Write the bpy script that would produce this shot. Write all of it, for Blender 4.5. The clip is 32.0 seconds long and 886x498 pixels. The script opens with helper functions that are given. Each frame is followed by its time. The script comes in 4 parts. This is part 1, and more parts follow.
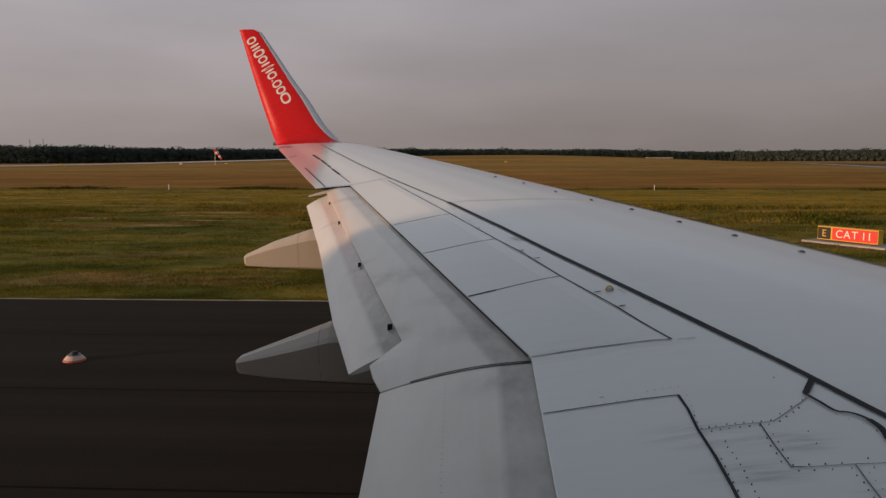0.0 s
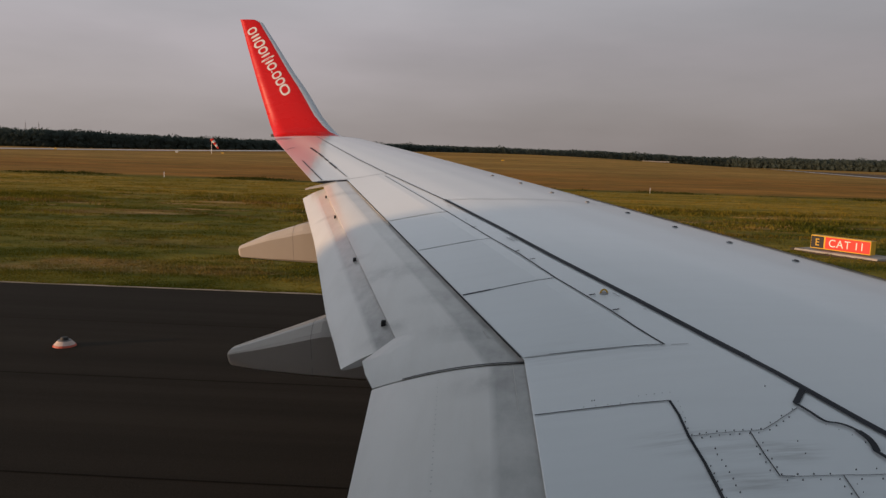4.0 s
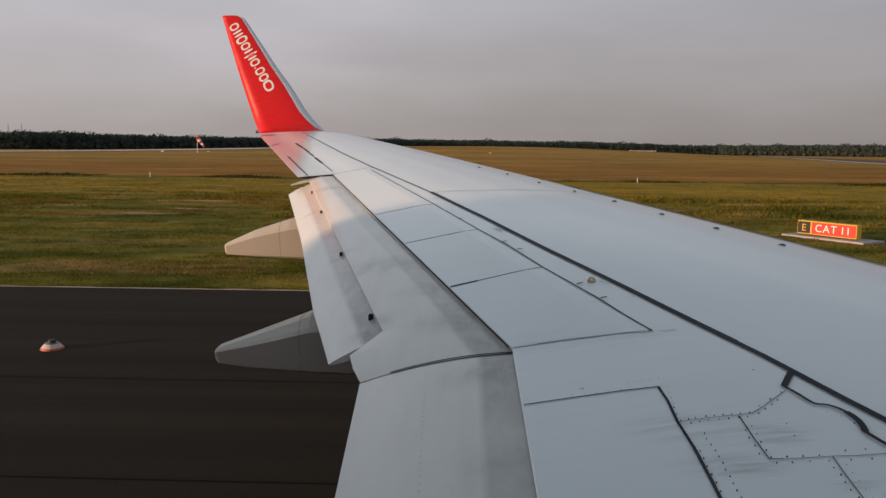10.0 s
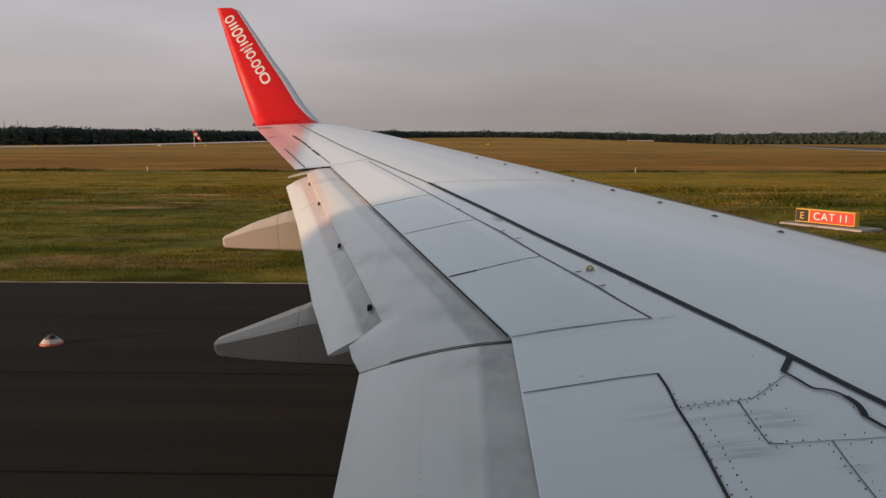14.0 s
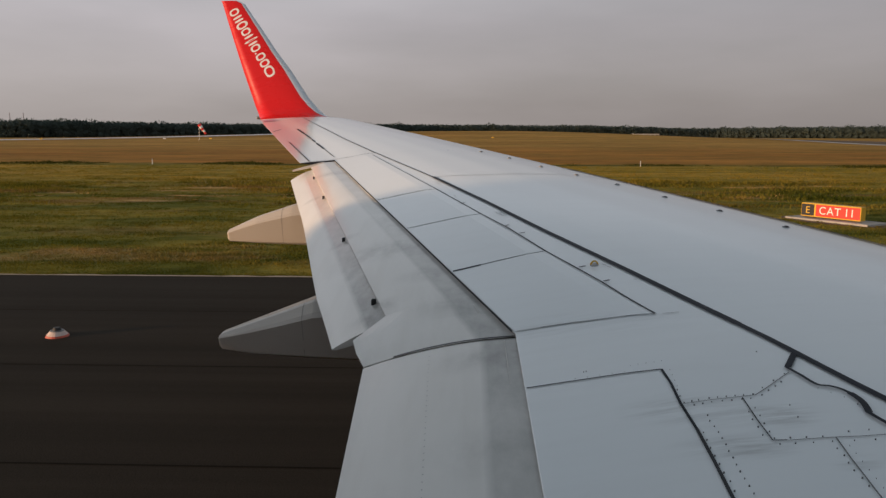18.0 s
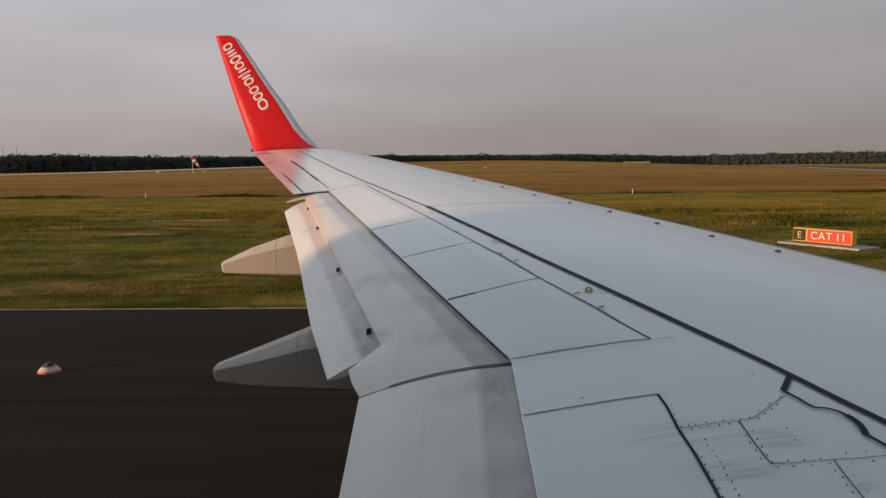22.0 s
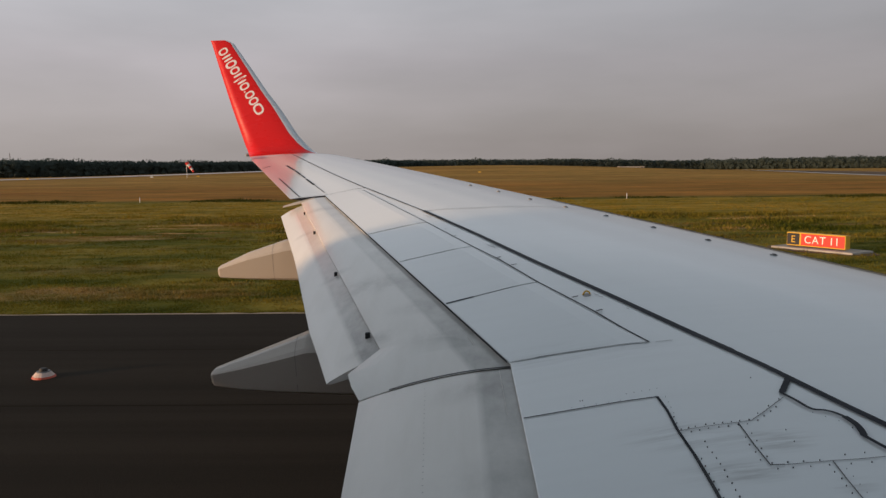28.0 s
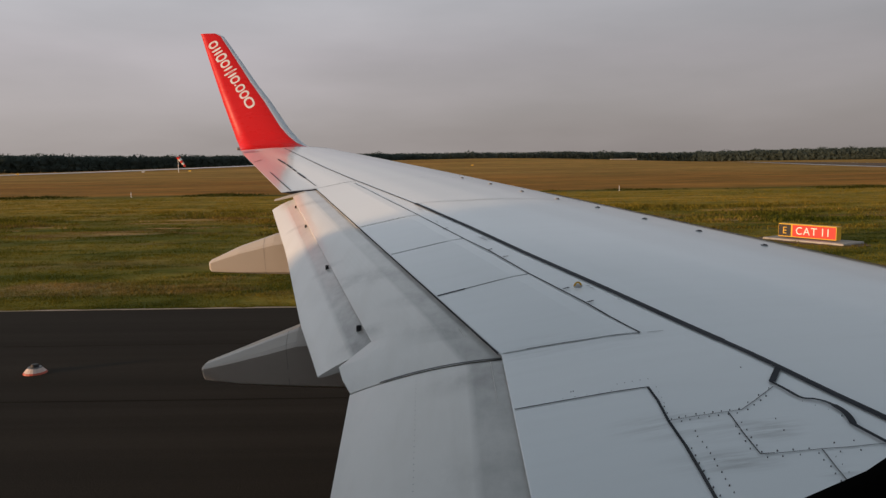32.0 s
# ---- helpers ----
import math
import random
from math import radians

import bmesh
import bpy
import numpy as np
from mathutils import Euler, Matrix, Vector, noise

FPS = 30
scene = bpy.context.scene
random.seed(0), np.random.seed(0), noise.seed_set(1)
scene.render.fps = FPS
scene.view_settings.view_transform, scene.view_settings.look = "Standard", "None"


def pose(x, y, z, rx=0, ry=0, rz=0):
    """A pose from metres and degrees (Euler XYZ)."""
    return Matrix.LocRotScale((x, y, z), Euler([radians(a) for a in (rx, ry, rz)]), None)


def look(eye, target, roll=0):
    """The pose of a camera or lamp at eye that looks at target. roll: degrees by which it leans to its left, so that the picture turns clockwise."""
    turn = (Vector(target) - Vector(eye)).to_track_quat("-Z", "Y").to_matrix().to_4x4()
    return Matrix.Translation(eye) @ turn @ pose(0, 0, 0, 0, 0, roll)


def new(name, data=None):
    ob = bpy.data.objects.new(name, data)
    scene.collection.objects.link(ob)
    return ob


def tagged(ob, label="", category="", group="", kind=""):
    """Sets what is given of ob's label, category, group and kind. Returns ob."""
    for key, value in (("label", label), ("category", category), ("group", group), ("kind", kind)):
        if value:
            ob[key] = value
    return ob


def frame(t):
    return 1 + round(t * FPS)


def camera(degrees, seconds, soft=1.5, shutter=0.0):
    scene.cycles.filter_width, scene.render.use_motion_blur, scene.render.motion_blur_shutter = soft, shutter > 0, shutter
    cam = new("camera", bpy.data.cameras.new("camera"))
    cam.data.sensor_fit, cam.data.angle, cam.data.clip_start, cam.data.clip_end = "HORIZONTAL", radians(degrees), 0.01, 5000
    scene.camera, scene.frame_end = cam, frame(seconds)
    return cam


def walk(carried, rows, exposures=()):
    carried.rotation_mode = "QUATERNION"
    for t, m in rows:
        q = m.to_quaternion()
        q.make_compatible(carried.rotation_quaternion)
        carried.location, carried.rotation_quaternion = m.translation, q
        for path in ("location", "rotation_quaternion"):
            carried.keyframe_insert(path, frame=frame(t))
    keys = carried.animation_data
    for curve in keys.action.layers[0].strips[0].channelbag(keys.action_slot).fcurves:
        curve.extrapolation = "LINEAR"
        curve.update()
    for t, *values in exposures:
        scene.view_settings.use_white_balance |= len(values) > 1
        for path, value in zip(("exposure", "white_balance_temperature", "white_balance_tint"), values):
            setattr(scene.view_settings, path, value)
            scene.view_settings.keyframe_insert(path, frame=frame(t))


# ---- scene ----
from mathutils.bvhtree import BVHTree

# seconds, eye x y z, yaw to the left of +y, pitch up, roll
PATH = [
    (0, -0.0024, 1.5728, 3.9267, 2.837, -6.990, -0.097),
    (0.5, -0.0130, 1.5662, 3.9251, 2.826, -6.413, 0.118),
    (1, -0.0183, 1.5645, 3.9290, 2.726, -6.516, 0.414),
    (1.5, -0.0101, 1.5676, 3.9239, 2.738, -6.898, 0.018),
    (2, -0.0085, 1.5682, 3.9162, 2.970, -6.684, 0.064),
    (2.5, -0.0178, 1.5617, 3.9314, 2.897, -6.314, 1.047),
    (3, -0.0214, 1.5703, 3.9498, 2.515, -6.772, 1.499),
    (3.5, -0.0008, 1.5674, 3.9126, 2.436, -7.163, 0.863),
    (4, -0.0142, 1.5720, 3.9352, 2.365, -7.245, 1.793),
    (4.5, 0.0013, 1.5942, 3.9222, 2.344, -8.279, 0.366),
    (6.5, -0.0055, 1.5854, 3.9277, 2.441, -8.192, 0.814),
    (7, -0.0003, 1.5863, 3.9159, 2.334, -8.333, 0.465),
    (7.5, 0.0035, 1.5889, 3.9141, 2.282, -8.345, 0.496),
    (8, 0.0051, 1.5965, 3.9170, 2.329, -8.631, 0.494),
    (8.5, -0.0013, 1.5901, 3.9167, 2.863, -8.444, -0.079),
    (9, 0.0072, 1.5901, 3.9244, 3.009, -8.217, -0.361),
    (9.5, -0.0064, 1.5935, 3.9090, 1.871, -7.919, 0.499),
    (10, 0.0055, 1.6000, 3.9191, 1.539, -7.709, 0.590),
    (10.5, 0.0164, 1.5942, 3.9175, 2.219, -8.345, -0.940),
    (11, 0.0043, 1.6044, 3.9138, 1.610, -8.167, 0.091),
    (11.5, 0.0064, 1.6017, 3.9112, 1.424, -8.242, -0.346),
    (12, 0.0010, 1.5992, 3.9121, 1.493, -7.919, -0.124),
    (12.5, 0.0002, 1.6004, 3.9066, 1.439, -8.011, 0.053),
    (13, -0.0029, 1.5932, 3.9193, 1.906, -8.398, -0.153),
    (13.5, 0.0080, 1.5984, 3.9159, 1.870, -8.333, -0.324),
    (14, 0.0069, 1.6050, 3.9072, 1.421, -8.344, 0.037),
    (14.5, 0.0077, 1.5973, 3.9145, 1.533, -8.076, 0.048),
    (16.5, -0.0006, 1.5970, 3.9131, 1.524, -8.027, 0.110),
    (17, 0.0060, 1.5976, 3.9033, 1.742, -7.985, 0.266),
    (17.5, -0.0112, 1.5987, 3.9147, 1.583, -8.475, 1.208),
    (18, 0.0090, 1.6070, 3.9131, 1.772, -8.854, 0.130),
    (18.5, 0.0011, 1.5989, 3.9083, 1.388, -7.940, -0.006),
    (19, 0.0080, 1.6040, 3.9020, 1.390, -7.910, -0.400),
    (19.5, 0.0050, 1.5993, 3.9065, 1.461, -7.662, -0.314),
    (20, 0.0024, 1.5962, 3.9133, 1.596, -7.554, -0.698),
    (20.5, 0.0079, 1.5999, 3.9074, 1.652, -7.550, -0.972),
    (21, -0.0013, 1.5920, 3.9073, 1.287, -7.204, -0.666),
    (21.5, 0.0001, 1.5908, 3.9056, 1.323, -7.138, -0.988),
    (22, 0.0073, 1.5935, 3.9073, 1.291, -6.540, -0.563),
    (22.5, -0.0012, 1.5844, 3.9159, 1.319, -5.656, -0.466),
    (23, -0.0016, 1.5897, 3.9179, 1.482, -6.489, -0.912),
    (23.5, 0.0055, 1.5911, 3.9183, 1.221, -6.170, -0.881),
    (24, -0.0010, 1.5822, 3.9120, 1.304, -5.667, -0.612),
    (24.5, -0.0004, 1.5921, 3.9047, 1.190, -6.864, -1.322),
    (25, 0.0013, 1.5958, 3.9124, 0.901, -6.702, -0.902),
    (25.5, 0.0029, 1.5959, 3.9132, 1.221, -6.918, -1.299),
    (27.5, 0.0024, 1.5802, 3.9108, 0.821, -6.192, -0.913),
    (28, -0.0151, 1.5785, 3.9053, 0.872, -6.174, -0.585),
    (28.5, 0.0025, 1.5867, 3.8998, 1.017, -6.769, -2.197),
    (29, -0.0059, 1.5852, 3.9011, 0.666, -6.255, -0.981),
    (29.5, -0.0142, 1.5773, 3.9056, 0.575, -6.336, 0.054),
    (30, -0.0070, 1.5846, 3.9090, 0.704, -6.483, -0.506),
    (30.5, 0.0011, 1.5908, 3.9103, 0.962, -6.687, -0.900),
    (31, -0.0051, 1.5881, 3.9000, 0.610, -6.847, -0.861),
    (31.5, 0.0002, 1.5873, 3.9004, 0.497, -6.961, -0.931),
    (32, -0.0020, 1.5897, 3.8962, 0.344, -6.694, -0.871),
]


def aim(x, y, z, yaw, pitch, roll):
    a, b = radians(yaw), radians(pitch)
    ahead = Vector((-math.sin(a) * math.cos(b), math.cos(a) * math.cos(b), math.sin(b)))
    eye = Vector((x, y, z))
    return look(eye, eye + ahead, roll)


cam = camera(62.2, 32.0, soft=1.4)
walk(cam, [(t, aim(*row)) for t, *row in PATH],
     [(0, -0.34, 6800, 14), (2, -0.34, 6800, 14), (3, -0.10, 6700, 14), (4, -0.14, 6600, 12), (7, -0.20, 6380, 10), (8, -0.21, 6350, 10), (9, 0.10, 6450, 10), (10, 0.11, 6500, 10), (12, 0.10, 6600, 10), (14, 0.08, 6580, 10), (19, 0.05, 6600, 10), (32, 0.01, 6550, 10)])

# ---------------------------------------------------------------- light
SUN_EL, SUN_X, SUN_Y = 4.6, -0.9135, -0.4067      # the sun stands low behind the tail, on the far side of the cabin
world = bpy.data.worlds.new("evening_sky")
scene.world = world
world.use_nodes = True
wn, wl = world.node_tree.nodes, world.node_tree.links
wn.clear()
w_out = wn.new("ShaderNodeOutputWorld")
w_bg = wn.new("ShaderNodeBackground")
w_sky = wn.new("ShaderNodeTexSky")
w_sky.sky_type = "NISHITA"
w_sky.sun_disc = False
w_sky.sun_elevation = radians(SUN_EL)
w_sky.sun_rotation = math.atan2(SUN_X, SUN_Y)
w_sky.air_density, w_sky.dust_density, w_sky.ozone_density = 1.0, 3.0, 1.5
w_co = wn.new("ShaderNodeTexCoord")
w_map = wn.new("ShaderNodeMapping")
w_map.inputs["Scale"].default_value = (1.2, 1.2, 5.0)
w_noise = wn.new("ShaderNodeTexNoise")
w_noise.inputs["Scale"].default_value = 1.6
w_noise.inputs["Detail"].default_value = 5
w_ramp = wn.new("ShaderNodeMapRange")
w_ramp.inputs["From Min"].default_value, w_ramp.inputs["From Max"].default_value = 0.35, 0.75
w_ramp.inputs["To Min"].default_value, w_ramp.inputs["To Max"].default_value = 0.86, 0.97
w_mix = wn.new("ShaderNodeMix")
w_mix.data_type = "RGBA"
w_sep = wn.new("ShaderNodeSeparateXYZ")
w_haze = wn.new("ShaderNodeValToRGB")       # evening haze: mauve-grey low down, blue-grey overhead
w_haze.color_ramp.elements[0].position, w_haze.color_ramp.elements[0].color = 0.0, (0.292, 0.264, 0.255, 1)
w_haze.color_ramp.elements[1].position, w_haze.color_ramp.elements[1].color = 0.62, (0.138, 0.163, 0.187, 1)
mid_stop = w_haze.color_ramp.elements.new(0.14)
mid_stop.color = (0.340, 0.320, 0.338, 1)
high_stop = w_haze.color_ramp.elements.new(0.31)
high_stop.color = (0.462, 0.482, 0.522, 1)
w_scale = wn.new("ShaderNodeVectorMath")
w_scale.operation = "SCALE"
w_dot = wn.new("ShaderNodeVectorMath")      # haze glows more towards the sun
w_dot.operation = "DOT_PRODUCT"
w_dot.inputs[1].default_value = Vector((-0.8, -0.6, 0.2)).normalized()
w_glow = wn.new("ShaderNodeMapRange")
w_glow.inputs["From Min"].default_value, w_glow.inputs["From Max"].default_value = -1.0, 1.0
w_glow.inputs["To Min"].default_value, w_glow.inputs["To Max"].default_value = 6.9, 15.4
wl.new(w_co.outputs["Generated"], w_dot.inputs[0])
wl.new(w_dot.outputs["Value"], w_glow.inputs["Value"])
w_veil = wn.new("ShaderNodeMapRange")
w_veil.inputs["From Min"].default_value, w_veil.inputs["From Max"].default_value = 0.3, 0.7
w_veil.inputs["To Min"].default_value, w_veil.inputs["To Max"].default_value = 0.90, 1.10
w_prod = wn.new("ShaderNodeMath")
w_prod.operation = "MULTIPLY"
wl.new(w_noise.outputs["Fac"], w_veil.inputs["Value"])
wl.new(w_veil.outputs["Result"], w_prod.inputs[0])
wl.new(w_glow.outputs["Result"], w_prod.inputs[1])
wl.new(w_prod.outputs["Value"], w_scale.inputs["Scale"])
wl.new(w_co.outputs["Generated"], w_sep.inputs["Vector"])
wl.new(w_sep.outputs["Z"], w_haze.inputs["Fac"])
wl.new(w_haze.outputs["Color"], w_scale.inputs[0])
wl.new(w_scale.outputs["Vector"], w_mix.inputs["B"])
wl.new(w_co.outputs["Generated"], w_map.inputs["Vector"])
wl.new(w_map.outputs["Vector"], w_noise.inputs["Vector"])
wl.new(w_noise.outputs["Fac"], w_ramp.inputs["Value"])
wl.new(w_ramp.outputs["Result"], w_mix.inputs["Factor"])
wl.new(w_sky.outputs["Color"], w_mix.inputs["A"])
wl.new(w_mix.outputs["Result"], w_bg.inputs["Color"])
w_bg.inputs["Strength"].default_value = 0.135
wl.new(w_bg.outputs["Background"], w_out.inputs["Surface"])

sun_data = bpy.data.lights.new("sun", "SUN")
sun_data.energy, sun_data.angle, sun_data.color = 4.2, radians(1.0), (1.0, 0.64, 0.37)
sun = new("sun", sun_data)
flat_len = math.hypot(SUN_X, SUN_Y)
to_sun = Vector((SUN_X / flat_len, SUN_Y / flat_len, math.tan(radians(SUN_EL))))
sun.matrix_world = look(to_sun * 50, (0, 0, 0))


# ---------------------------------------------------------------- materials
def mat_base(name, rough=0.5, metal=0.0, spec=0.5):
    m = bpy.data.materials.new(name)
    m.use_nodes = True
    b = m.node_tree.nodes["Principled BSDF"]
    b.inputs["Roughness"].default_value = rough
    b.inputs["Metallic"].default_value = metal
    b.inputs["Specular IOR Level"].default_value = spec
    return m, m.node_tree.nodes, m.node_tree.links, b


def noise_node(n, l, scale, detail=4.0, stretch=(1, 1, 1), rough=0.55, where="Object", turn=0.0):
    co = n.new("ShaderNodeTexCoord")
    mp = n.new("ShaderNodeMapping")
    mp.inputs["Scale"].default_value = stretch
    mp.inputs["Rotation"].default_value = (0, 0, turn)
    t = n.new("ShaderNodeTexNoise")
    t.inputs["Scale"].default_value, t.inputs["Detail"].default_value = scale, detail
    t.inputs["Roughness"].default_value = rough
    l.new(co.outputs[where], mp.inputs["Vector"])
    l.new(mp.outputs["Vector"], t.inputs["Vector"])
    return t


def ramp_node(n, l, src, stops):
    r = n.new("ShaderNodeValToRGB")
    e = r.color_ramp.elements
    while len(e) < len(stops):
        e.new(0.5)
    for k, (p, c) in zip(e, stops):
        k.position, k.color = p, (*c, 1)
    l.new(src, r.inputs["Fac"])
    return r


def mix_node(n, l, fac, a, b, mode="MIX"):
    x = n.new("ShaderNodeMix")
    x.data_type, x.blend_type = "RGBA", mode
    for sock, v in (("Factor", fac), ("A", a), ("B", b)):
        if isinstance(v, (int, float)):
            x.inputs[sock].default_value = v
        elif isinstance(v, tuple):
            x.inputs[sock].default_value = (*v, 1)
        else:
            l.new(v, x.inputs[sock])
    return x.outputs["Result"]


def bump_node(n, l, b, src, strength, dist):
    k = n.new("ShaderNodeBump")
    k.inputs["Strength"].default_value, k.inputs["Distance"].default_value = strength, dist
    l.new(src, k.inputs["Height"])
    l.new(k.outputs["Normal"], b.inputs["Normal"])


def paint(name, colour, dirt, amount=0.35, rough=0.3, streak=(0.6, 4.0, 1.0), spec=0.5, coarse=0.5):
    """Aircraft paint: large soft stains, fine streaks and a little orange peel."""
    m, n, l, b = mat_base(name, rough, 0, spec)
    big = noise_node(n, l, coarse, 5, (1, 1, 1))
    fine = noise_node(n, l, 2.6, 6, streak)
    r1 = ramp_node(n, l, big.outputs["Fac"], [(0.42, (0, 0, 0)), (0.75, (1, 1, 1))])
    r2 = ramp_node(n, l, fine.outputs["Fac"], [(0.45, (0, 0, 0)), (0.8, (1, 1, 1))])
    both = mix_node(n, l, 0.5, r1.outputs["Color"], r2.outputs["Color"])
    k = n.new("ShaderNodeMath")
    k.operation = "MULTIPLY"
    k.inputs[1].default_value = amount
    l.new(both, k.inputs[0])
    l.new(mix_node(n, l, k.outputs["Value"], colour, dirt), b.inputs["Base Color"])
    rr = n.new("ShaderNodeMapRange")
    rr.inputs["To Min"].default_value, rr.inputs["To Max"].default_value = rough * 0.75, rough * 1.5
    l.new(fine.outputs["Fac"], rr.inputs["Value"])
    l.new(rr.outputs["Result"], b.inputs["Roughness"])
    bump_node(n, l, b, big.outputs["Fac"], 0.06, 0.02)
    return m


def plain(name, colour, rough=0.5, metal=0.0, spec=0.5, vary=0.25, scale=8.0):
    m, n, l, b = mat_base(name, rough, metal, spec)
    t = noise_node(n, l, scale, 4)
    dark = tuple(c * (1 - vary) for c in colour)
    r = ramp_node(n, l, t.outputs["Fac"], [(0.3, dark), (0.7, colour)])
    l.new(r.outputs["Color"], b.inputs["Base Color"])
    return m


WING = paint("wing_paint", (0.785, 0.818, 0.83), (0.58, 0.59, 0.585), 0.20, 0.10)


def add_stain(m, places, colour, stretch=(0.9, 7.0, 0.0), low=0.42, high=0.78):
    """Oily smudges drawn out along the airflow, each round a place on the skin: x, y, radius, strength."""
    n, l = m.node_tree.nodes, m.node_tree.links
    b = n["Principled BSDF"]
    col = b.inputs["Base Color"].links[0].from_socket
    streak = noise_node(n, l, 3.0, 6, stretch, 0.65)
    rs = n.new("ShaderNodeMapRange")
    rs.inputs["From Min"].default_value, rs.inputs["From Max"].default_value = low, high
    l.new(streak.outputs["Fac"], rs.inputs["Value"])
    for x, y, rad, strength in places:
        co = n.new("ShaderNodeTexCoord")
        mp = n.new("ShaderNodeMapping")
        mp.inputs["Location"].default_value = (-x * 0.6, -y, 0)
        mp.inputs["Scale"].default_value = (0.6, 1, 0)
        ln = n.new("ShaderNodeVectorMath")
        ln.operation = "LENGTH"
        l.new(co.outputs["Object"], mp.inputs["Vector"])
        l.new(mp.outputs["Vector"], ln.inputs[0])
        fall = n.new("ShaderNodeMapRange")
        fall.interpolation_type = "SMOOTHSTEP"
        fall.inputs["From Min"].default_value, fall.inputs["From Max"].default_value = rad, 0.0
        fall.inputs["To Max"].default_value = strength
        l.new(ln.outputs["Value"], fall.inputs["Value"])
        k = n.new("ShaderNodeMath")
        k.operation = "MULTIPLY"
        l.new(fall.outputs["Result"], k.inputs[0])
        l.new(rs.outputs["Result"], k.inputs[1])
        col = mix_node(n, l, k.outputs["Value"], col, colour)
    l.new(col, b.inputs["Base Color"])


add_stain(WING, [(0.86, 3.99, 0.15, 0.40), (0.72, 4.08, 0.13, 0.50), (1.06, 3.95, 0.10, 0.60), (1.05, 3.90, 0.08, 0.55), (0.90, 3.765, 0.11, 0.75), (1.14, 3.63, 0.06, 0.6), (0.78, 3.80, 0.10, 0.35), (0.40, 4.98, 0.20, 0.30), (0.80, 4.93, 0.22, 0.22), (0.76, 5.745, 0.07, 0.35)], (0.20, 0.195, 0.185))
FLAP = paint("flap_paint", (0.77, 0.75, 0.715), (0.46, 0.42, 0.36), 0.28, 0.17, (4.0, 0.6, 1.0))


def add_grime(m, colour):
    """Grime rubbed into the paint where the mesh says so, broken up by two sizes of noise."""
    n, l = m.node_tree.nodes, m.node_tree.links
    b = n["Principled BSDF"]
    old = b.inputs["Base Color"].links[0].from_socket
    at = n.new("ShaderNodeAttribute")
    at.attribute_name = "grime"
    a = noise_node(n, l, 2.2, 6, (1.0, 0.8, 1.0), 0.65)
    c = noise_node(n, l, 14.0, 5, (1.6, 0.5, 1.0), 0.6)
    both = n.new("ShaderNodeMath")
    both.operation = "MULTIPLY_ADD"
    both.inputs[1].default_value = 0.35
    l.new(c.outputs["Fac"], both.inputs[0])
    l.new(a.outputs["Fac"], both.inputs[2])
    r = n.new("ShaderNodeMapRange")
    r.inputs["From Min"].default_value, r.inputs["From Max"].default_value = 0.48, 0.86
    r.inputs["To Min"].default_value, r.inputs["To Max"].default_value = 0.45, 1.0
    l.new(both.outputs["Value"], r.inputs["Value"])
    k = n.new("ShaderNodeMath")
    k.operation = "MULTIPLY"
    l.new(at.outputs["Fac"], k.inputs[0])
    l.new(r.outputs["Result"], k.inputs[1])
    l.new(mix_node(n, l, k.outputs["Value"], old, colour), b.inputs["Base Color"])
    return m


add_grime(FLAP, (0.235, 0.238, 0.228))
add_stain(FLAP, [(-0.02, 5.55, 0.22, 0.45), (-0.20, 6.05, 0.18, 0.35), (-0.50, 6.65, 0.24, 0.34), (-0.66, 6.75, 0.25, 0.30), (-1.50, 9.95, 0.22, 0.35), (0.14, 4.80, 0.22, 0.45), (0.15, 4.0, 0.25, 0.25), (-0.50, 5.70, 0.14, 0.55), (-0.95, 7.25, 0.10, 0.5), (-1.55, 9.1, 0.10, 0.4)], (0.155, 0.155, 0.148), (2.6, 1.5, 0.0), 0.30, 0.72)
FAIR = paint("fairing_paint", (0.47, 0.43, 0.385), (0.33, 0.285, 0.24), 0.40, 0.22)
FAIR_GAP = plain("fairing_gap", (0.33, 0.31, 0.28), 0.6, vary=0.4, scale=12)
RED = paint("red_livery_paint", (0.63, 0.012, 0.012), (0.55, 0.011, 0.011), 0.3, 0.25, spec=0.3)
WHITE = plain("white_lettering", (0.82, 0.80, 0.78), 0.4, vary=0.05)
EDGE = paint("bare_leading_edge", (0.74, 0.77, 0.80), (0.6, 0.62, 0.65), 0.3, 0.25)
EDGE.node_tree.nodes["Principled BSDF"].inputs["Metallic"].default_value = 0.35
SEAL = plain("dark_sealant", (0.017, 0.021, 0.030), 0.55, spec=0.2, vary=0.35, scale=5)
SEAM = plain("panel_gap", (0.055, 0.057, 0.062), 0.7, spec=0.2, vary=0.4, scale=6)
LIGHT_SEAM = plain("fine_panel_gap", (0.17, 0.175, 0.18), 0.6, vary=0.35, scale=9)
FAINT = plain("painted_over_gap", (0.36, 0.37, 0.38), 0.5, vary=0.3, scale=6)
CAP = plain("worn_cap_paint", (0.27, 0.27, 0.275), 0.45, 0.2)
STEEL = plain("fastener_steel", (0.16, 0.16, 0.165), 0.45, 0.3)
TAR = plain("tar_joint", (0.021, 0.017, 0.013), 0.95, spec=0.02)
BLACK = plain("black_rubber", (0.012, 0.012, 0.013), 0.6)
WORN = plain("rubbed_paint", (0.62, 0.60, 0.56), 0.4, vary=0.3, scale=20)
SHADE = plain("matt_window_rubber", (0.006, 0.006, 0.006), 1.0, spec=0.0)
YEL = plain("yellow_paint", (0.72, 0.42, 0.03), 0.45, vary=0.15)
CABIN = plain("cabin_lining", (0.30, 0.30, 0.29), 0.6)


